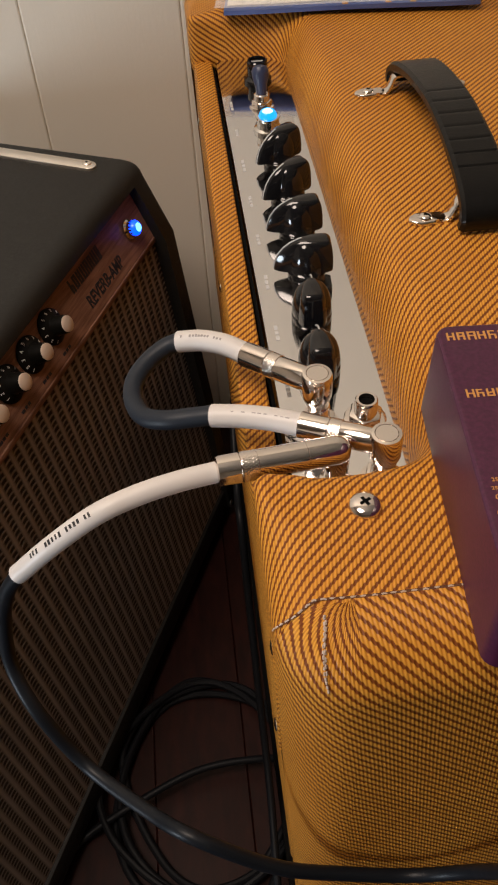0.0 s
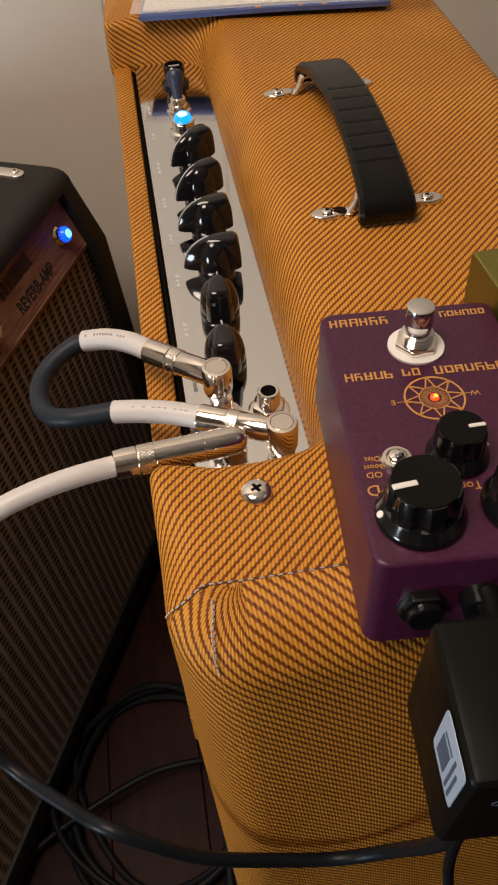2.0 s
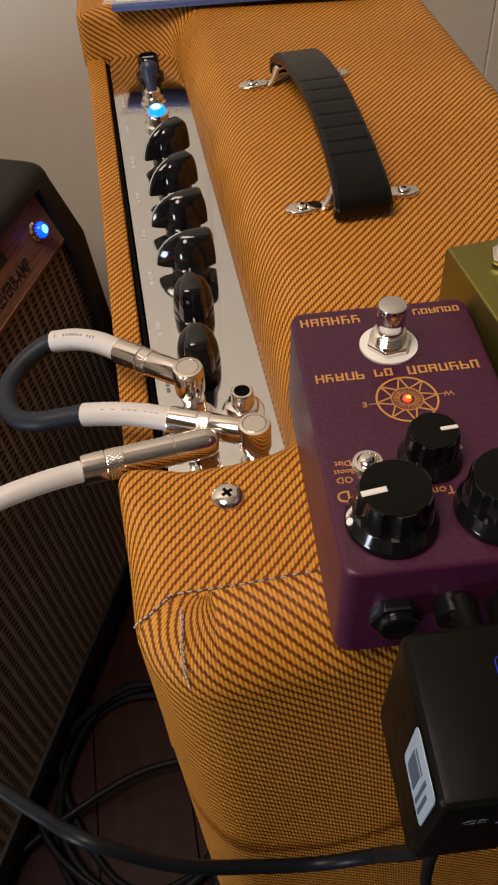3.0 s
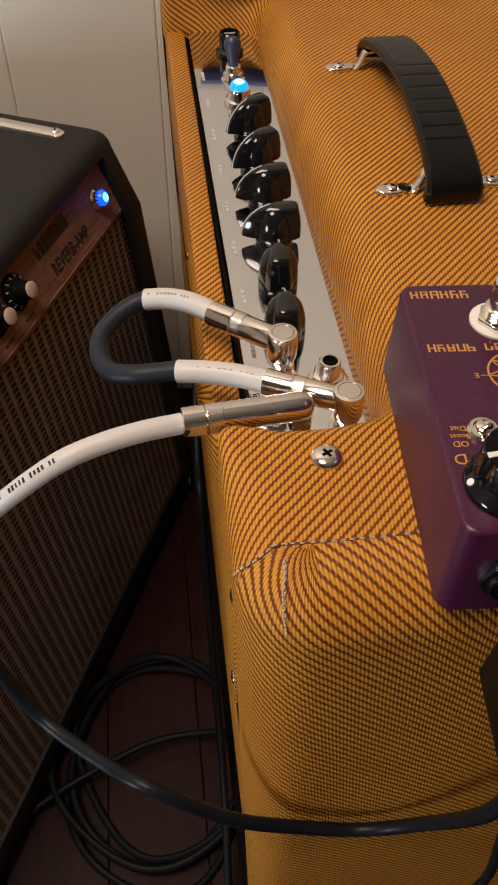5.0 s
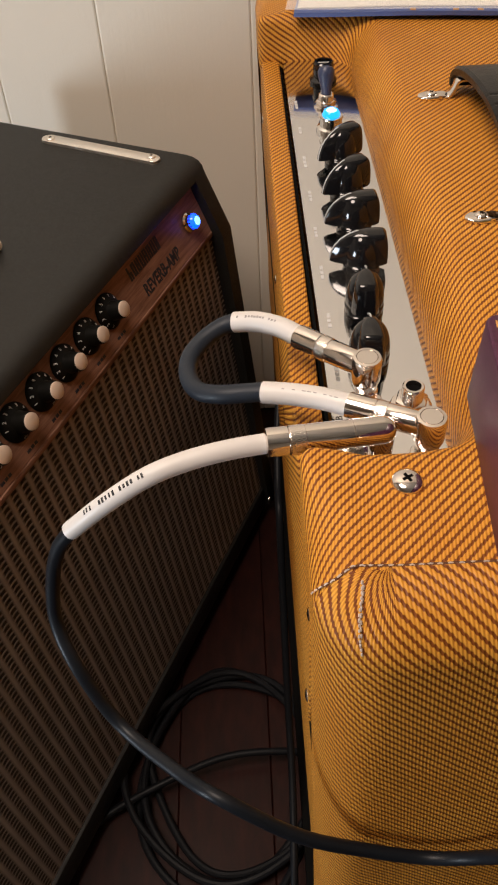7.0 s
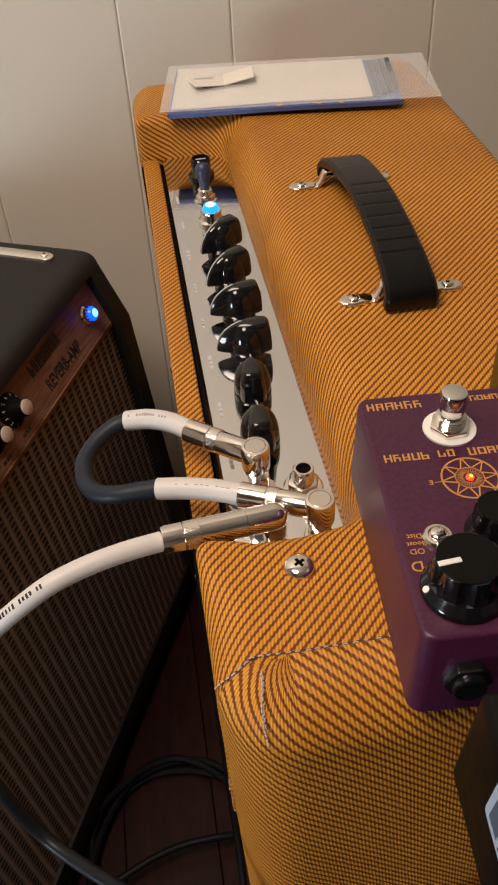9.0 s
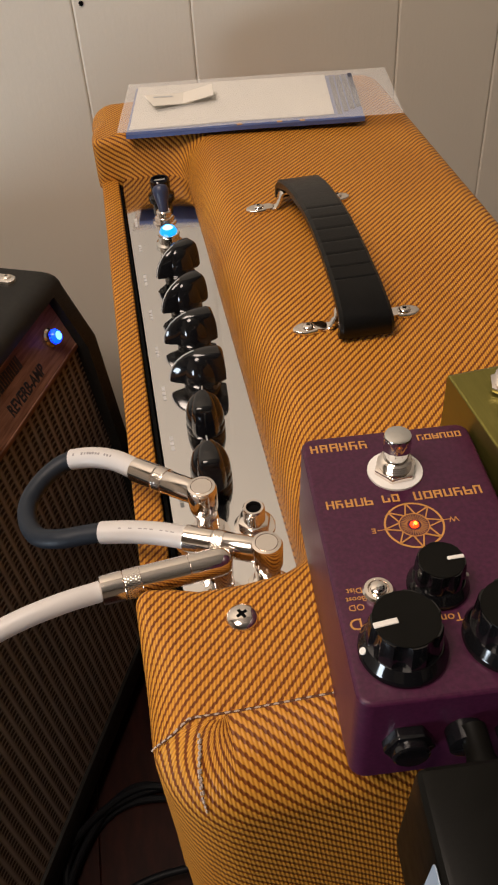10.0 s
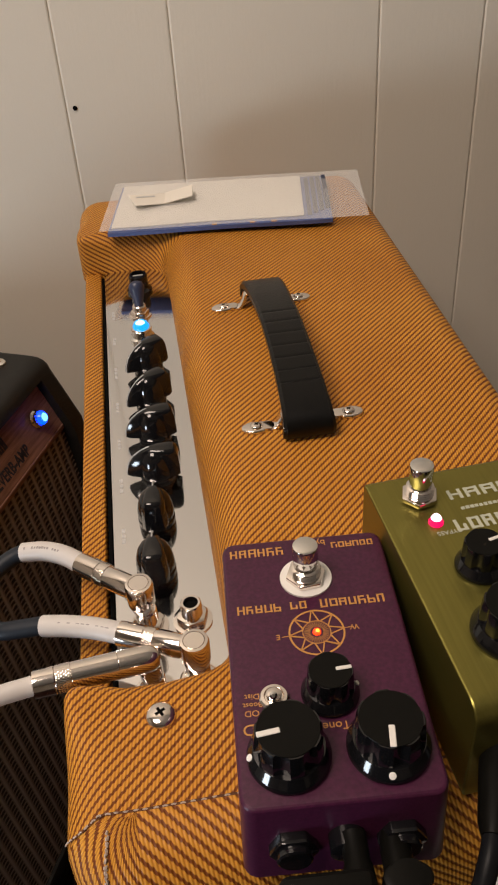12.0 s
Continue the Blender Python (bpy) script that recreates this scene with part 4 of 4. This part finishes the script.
part("lead", tube([(-0.004, -0.008, -0.036), (-0.004, -0.009, -0.05), (-0.003, -0.012, -0.08), (0.002, -0.019, -0.14), (0.0, -0.018, -0.25)], 0.0018, 10), RUBBER, pack)

letters("CE", 0.0050, pose(-0.0040, -0.01362, 0.0030, 90, 0, 0), STICKER_INK, pack, name="moulded_mark")
for k, (a, b) in enumerate(((0.001, 0.004), (0.0012, 0.0095), (0.001, 0.008))):
    bars([(a, b)], 0.0045 - 0.0032 * k, 0.0012, 0, STICKER_INK, pack, "moulded_print", pose(0.0005, -0.01358, 0.0015, 90, 0, 0))

link = thing("pedal_patch_cable", pose(0, 0, 0), "black moulded patch cable linking the purple and green pedals", "cable")
oval = [(0.0072 * math.cos(2 * math.pi * i / 28), 0.0048 * math.sin(2 * math.pi * i / 28)) for i in range(28)]
plug = part("plug", move(prism(oval, -0.036, 0.0, 0.0009, 2), pose(0.1125, -0.0335, 0.6205, 4, 0, -4)), SATIN, link, "black moulded right-angle plug")
part("plug_neck", ring_between((0.1128, -0.0300, 0.605), (0.1150, -0.0080, 0.605), [(0, 0.0048), (0.5, 0.0048), (1, 0.003)]), SATIN, plug)
part("strain_relief", tube([(0.1122, -0.0308, 0.586), (0.1120, -0.0305, 0.574), (0.1122, -0.0308, 0.566)], 0.0036, 14), SATIN, plug)
part("jacket", tube([(0.1120, -0.0305, 0.580), (0.1128, -0.0330, 0.5725), (0.1165, -0.0380, 0.5745), (0.1225, -0.0405, 0.5850), (0.1330, -0.0360, 0.5965), (0.1400, -0.0270, 0.6050), (0.1450, -0.0180, 0.6070)], 0.0033, 14), RUBBER, link)
part("plug", ring_between((0.1432, -0.0215, 0.6068), (0.1560, 0.0050, 0.6065), [(0, 0.0036), (0.15, 0.0050), (0.6, 0.0060), (1, 0.0066)]), SATIN, link, "black moulded plug")
LONG = [(0.1080, -0.0420, 0.5480), (0.1182, -0.0380, 0.5512), (0.1308, -0.0323, 0.5560), (0.1430, -0.0267, 0.5614), (0.1534, -0.0200, 0.5676), (0.1640, -0.0140, 0.5760)]
part("sleeve", tube(LONG, 0.0038, 16), SLEEVE, lead, "white printed heat-shrink sleeve")
part("jacket", tube([(0.163, -0.0145, 0.5750), (0.1690, -0.0135, 0.5850), (0.1720, -0.0140, 0.5960), (0.1715, -0.0060, 0.6040), (0.1690, 0.0060, 0.6050)], 0.0033, 14), CABLE_BLUE, lead)
sleeve_print(LONG, 0.02, 0.72, 16, lead, 0.0038, 9, 0.0022, INK)

# ---- booklet in its bag ----
book = thing("printed_card_in_bag", pose(0.137, 0.526, H + 0.0006, 0, 0, -9), "white and blue printed card in a clear plastic bag", "packaging")


def sheet(x0, x1, y0, y1, z, lift, t=0.0006, n=14):
    """A thin card with a slight bow."""
    bm, verts, faces = bmesh.new(), [], []
    for s in (0, 1):
        for i in range(n + 1):
            for j in range(5):
                u, v = i / n, j / 4
                verts.append((x0 + (x1 - x0) * u, y0 + (y1 - y0) * v, z + s * t + lift * (math.sin(math.pi * u) ** 2 * 0.3 + 0.7 * u * u) * (1 - 0.5 * v)))
    m = (n + 1) * 5
    for i in range(n):
        for j in range(4):
            a, b, c, d = i * 5 + j, (i + 1) * 5 + j, (i + 1) * 5 + j + 1, i * 5 + j + 1
            faces += [(a, d, c, b), (m + a, m + b, m + c, m + d)]
    for i in range(n):
        for j in (0, 4):
            a, b = i * 5 + j, (i + 1) * 5 + j
            faces.append((a, b, m + b, m + a))
    for j in range(4):
        for i in (0, n):
            a, b = i * 5 + j, i * 5 + j + 1
            faces.append((a, b, m + b, m + a))
    return fill(bm, verts, faces)


part("card", sheet(-0.098, 0.080, -0.044, 0.052, 0.001, 0.004, 0.003), BLUE_PAPER, book, "blue printed card edge")
part("white_face", sheet(-0.096, 0.058, -0.036, 0.052, 0.0044, 0.004), PAPER, book, "white card face")
for x in (-0.015, 0.015, 0.032):
    part("gold_mark", box(x, x + 0.004, -0.0425, -0.0385, 0.0046, 0.0062), GOLD, book, smooth=0)
part("blue_print", join(*[box(0.061 + 0.005 * k, 0.0645 + 0.005 * k, -0.034 + 0.004 * k, 0.046, 0.0062, 0.0066 + 0.0006 * k) for k in range(4)]), NAVY, book, smooth=0)
part("bag", sheet(-0.104, 0.108, -0.047, 0.054, 0.0072, 0.003, 0.0002), CLEAR, book, "clear plastic bag")
tag = thing("folded_white_tag", pose(0.072, 0.545, H + 0.0095, 0, 0, 12), "small folded white paper tag lying on the bag", "paper tag")
part("flap", move(box(-0.017, 0.017, -0.012, 0.012, 0, 0.0008, 0.0002, 1), pose(0, 0, 0, 0, 7, 0)), PAPER, tag)
part("fold", move(box(-0.012, 0.012, -0.010, 0.010, 0, 0.0010, 0.0002, 1), pose(0.022, -0.006, 0.0022, 4, -12, -18)), PAPER, tag)
part("tag_print", move(box(-0.012, 0.004, 0.004, 0.0065, 0.0009, 0.0011), pose(0, 0, 0, 0, 7, 0)), GREY_INK, tag, smooth=0)

# ---- black amplifier ----
A2 = Matrix.Translation((-0.0353, 0.514, 0)) @ Matrix.Rotation(math.atan2(-0.91, -0.415), 4, "Z")
# local x runs along the front from the far end, local y towards the front, z up
amp2 = thing("black_amplifier", A2, "black tolex combo amplifier with walnut control panel and brown grille cloth", "amplifier")


def slab(profile, x0, x1, bevel=0.0, segments=3, keep=None):
    """A (y, z) outline carried along x."""
    n = len(profile)
    bm = fill(bmesh.new(), [(x0, y, z) for y, z in profile] + [(x1, y, z) for y, z in profile], [tuple(range(n)), tuple(range(n, 2 * n))[::-1]] + [(i, (i + 1) % n, n + (i + 1) % n, n + i) for i in range(n)])
    bmesh.ops.recalc_face_normals(bm, faces=bm.faces)
    if bevel:
        bmesh.ops.bevel(bm, geom=[e for e in bm.edges if keep is None or keep(e)], offset=bevel, segments=segments, affect="EDGES", profile=0.5)
    return bm


ZT = 0.457
end = [(0.040, 0.02), (0.003, 0.392), (-0.0195, 0.4435), (-0.238, 0.4435), (-0.238, 0.02)]
lid = [(-0.0195, 0.4436), (-0.0212, 0.4490), (-0.0250, 0.4535), (-0.0310, 0.4562), (-0.0380, ZT), (-0.238, ZT), (-0.238, 0.4436)]
at = lambda e, x: all(abs(v.co.x - x) < 1e-6 for v in e.verts)
part("cabinet", join(
    slab([(-0.034, 0.4434), (-0.238, 0.4434), (-0.238, 0.02), (-0.04, 0.02)], -0.0075, 0.575, 0),
    slab(end, -0.029, -0.006, 0.007, 4, lambda e: at(e, -0.029) and max(v.co.z for v in e.verts) - min(v.co.z for v in e.verts) > 0.01),
    slab(end, 0.573, 0.596, 0.007, 4, lambda e: at(e, 0.596) and max(v.co.z for v in e.verts) - min(v.co.z for v in e.verts) > 0.01),
    slab([(0.036, 0.02), (0.0335, 0.048), (-0.04, 0.048), (-0.04, 0.02)], -0.007, 0.574, 0.002, 2),
    slab(lid, -0.029, 0.596, 0.007, 4, lambda e: (at(e, -0.029) or at(e, 0.596)) and max(v.co.z for v in e.verts) > 0.4437),
), TOLEX, amp2, "black tolex-covered cabinet", 0.7)
PA, PB = Vector((0, -0.0085, 0.3965)), Vector((0, -0.0285, 0.4440))
face_n = Vector((0, (PB - PA).z, -(PB - PA).y)).normalized()
wood = part("wood_panel", slab([(PA.y, PA.z), (PB.y, PB.z), (PB.y - 0.012, PB.z), (PA.y - 0.012, PA.z)], -0.0055, 0.5725, 0), WALNUT, amp2, "brown walnut control panel", 0)
part("trim_strip", slab([(-0.0068, 0.3915), (-0.0075, 0.3962), (-0.016, 0.3962), (-0.016, 0.3915)], -0.0055, 0.5725, 0.0006, 2), WALNUT, amp2)
g = part("grille", slab([(-0.0090, 0.3913), (0.0300, 0.049), (0.020, 0.049), (-0.018, 0.3913)], -0.0055, 0.5725, 0), GRILLE, amp2, "brown and silver woven grille cloth", 0)
lay = g.data.uv_layers.new(name="UVMap")
for l in g.data.loops:
    c = g.data.vertices[l.vertex_index].co
    lay.data[l.index].uv = (c.x, c.z)


def on_panel(x, s):
    """A pose on the slanted wooden panel: x along it, s from its bottom to its top; its z axis stands out of the panel."""
    p = PA.lerp(PB, s)
    m = Matrix((Vector((-1, 0, 0)), (PB - PA).normalized(), face_n)).transposed().to_4x4()
    m.translation = (x, p.y, p.z)
    return m


NUMERALS = {}


def numeral(n, m, parent):
    """A dial number; alike numbers share one mesh."""
    if n not in NUMERALS:
        NUMERALS[n] = letters(str(n), 0.0037, m, WHITE, parent, name="dial_number").data
        return
    ob = new("dial_number", NUMERALS[n])
    ob.parent, ob.matrix_basis = parent, m
    tagged(ob)


for k in range(9):
    m = on_panel(0.1590 + 0.0321 * k, 0.54)
    kn = part("skirted_knob", move(lathe([(0.0142, 0.0005), (0.0142, 0.0016), (0.0136, 0.0022), (0.0098, 0.0052), (0.0080, 0.0064), (0.0074, 0.0085), (0.0069, 0.0160), (0.0066, 0.0168)], 36), m), SATIN, amp2, "black skirted knob with a metal cap")
    part("cap", move(lathe([(0.0063, 0.0162), (0.0062, 0.0176), (0.0054, 0.0181), (0.0001, 0.0183)], 28), m), CAP_FACE, kn, "brushed metal cap")
    for i in range(10):
        numeral(i + 1, m @ pose(0, 0, 0, 0, 0, 150 - 30 * i - 17 * k) @ pose(0, 0.0117, 0.0039, -38, 0, 0), kn)
jewel = part("pilot_lamp", move(lathe([(0.0085, 0), (0.0085, 0.002), (0.0068, 0.0035), (0.0066, 0.008)], 26), on_panel(0.0211, 0.47)), CHROME, amp2)
part("jewel", move(lathe([(0.0068, 0.006), (0.0066, 0.0088), (0.0048, 0.0112), (0.0002, 0.0124)], 14), on_panel(0.0211, 0.47)), BLUE_GLOW, jewel, "glowing blue jewel")
part("lit_core", move(lathe([(0.0040, 0.0114), (0.0028, 0.0126), (0.0002, 0.0131)], 12), on_panel(0.0211, 0.47)), WHITE_HOT, jewel)
BLUE_INK = plain("blue_black_print", (0.012, 0.018, 0.03), 0.35)
letters("REVERB-AMP", 0.0130, on_panel(0.0800, 0.24) @ Matrix.Diagonal((0.84, 1.15, 1, 1)) @ pose(0, 0, 0.0002), BLUE_INK, wood, name="panel_lettering", weight=0.0004)
logo_shapes(-0.0265, 0.0265, 0, 0.0122, 0.0001, 0.0066, 21, BLUE_INK, wood, on_panel(0.0925, 0.66), 0.34)
for k in range(9):
    bars([(-0.006, -0.002), (-0.001, 0.002), (0.003, 0.006)], 0, 0.0024, 0.0001, BLUE_INK, wood, "panel_print", on_panel(0.1590 + 0.0321 * k, 0.10))
strap = part("chassis_strap", move(prism(rounded(0.0125, 0.122, 0.006, 6), 0, 0.0022, 0.0008, 2, True), pose(-0.0065, -0.1140, ZT, 0, 0, -1.5)), COPPER_CAP, amp2, "brushed metal strap on the cabinet top")
for y in (-0.062, -0.166):
    screw_head(0.0042, 0.0018, pose(-0.0070, y, ZT + 0.002), strap, COPPER_CAP, "strap_screw")
for x in (-0.008, 0.575):
    for y in (0.020, -0.215):
        part("glide_foot", move(lathe([(0.009, 0.0), (0.012, 0.004), (0.012, 0.02)], 20), pose(x, y, 0)), RUBBER, amp2)
screw_head(0.0055, 0.003, pose(-0.0100, 0.0392, 0.0245, -84, 0, 0), amp2, CHROME, "corner_screw")

gadget = thing("cream_handheld_case", A2 @ pose(0.2075, -0.1130, ZT, 0, 0, 8), "cream plastic case with navy caps lying on the black amplifier", "case")
part("body", box(-0.052, 0.052, -0.014, 0.014, 0, 0.009, 0.004, 3), CREAM, gadget, smooth=0.35)
for y, x in ((-0.0180, -0.062), (-0.0262, -0.066)):
    part("navy_cap", move(lathe([(0.0034, 0), (0.0036, 0.02), (0.0036, 0.07), (0.003, 0.0715)], 18), pose(x, y, 0.0036, 0, 90, 0)), NAVY, gadget)
clip = thing("grey_metal_clip", A2 @ pose(0.246, -0.078, ZT, 0, 0, 30), "small grey metal clip lying on the black amplifier", "clip")
part("jaw", box(-0.012, 0.012, -0.0035, 0.0035, 0, 0.005, 0.0015, 2), COPPER_CAP, clip)

# ---- cables on the floor ----
coil = thing("coiled_cable", pose(0, 0, 0), "black cable lying in loose coils on the floor", "cable")
for k, (cx, cy, rx, ry, z) in enumerate(((-0.050, 0.172, 0.086, 0.108, 0.0045), (-0.047, 0.182, 0.080, 0.104, 0.0110), (-0.056, 0.178, 0.090, 0.102, 0.0165), (-0.044, 0.190, 0.084, 0.097, 0.0090))):
    pts = [(cx + rx * math.cos(a) + 0.006 * math.sin(3 * a + k), cy + ry * math.sin(a) + 0.005 * math.cos(2 * a + 2 * k), z + 0.0025 * math.sin(2 * a + k)) for a in [2 * math.pi * i / 18 for i in range(19)]]
    part("loop", tube(pts, 0.0036, 10, 6), RUBBER, coil)
part("loop", tube([(-0.20, 0.112, 0.0045), (-0.168, 0.1425, 0.012), (-0.1115, 0.1684, 0.022), (-0.0521, 0.1898, 0.024), (0.0085, 0.193, 0.022), (0.05, 0.19, 0.010)], 0.0036, 12), RUBBER, coil)
mains = thing("mains_cable", pose(0, 0, 0), "black cable hanging behind the tweed amplifier to the floor", "cable")
part("jacket", tube([(0.03, 0.42, 0.34), (0.014, 0.40, 0.30), (0.0085, 0.335, 0.262), (0.0080, 0.300, 0.255), (0.0080, 0.2597, 0.1863), (0.0085, 0.1942, 0.105), (0.0085, 0.1423, 0.070), (0.006, 0.080, 0.045), (0.002, 0.0, 0.012), (0.000, -0.10, 0.0045), (-0.01, -0.25, 0.0045)], 0.0034, 12), RUBBER, mains)
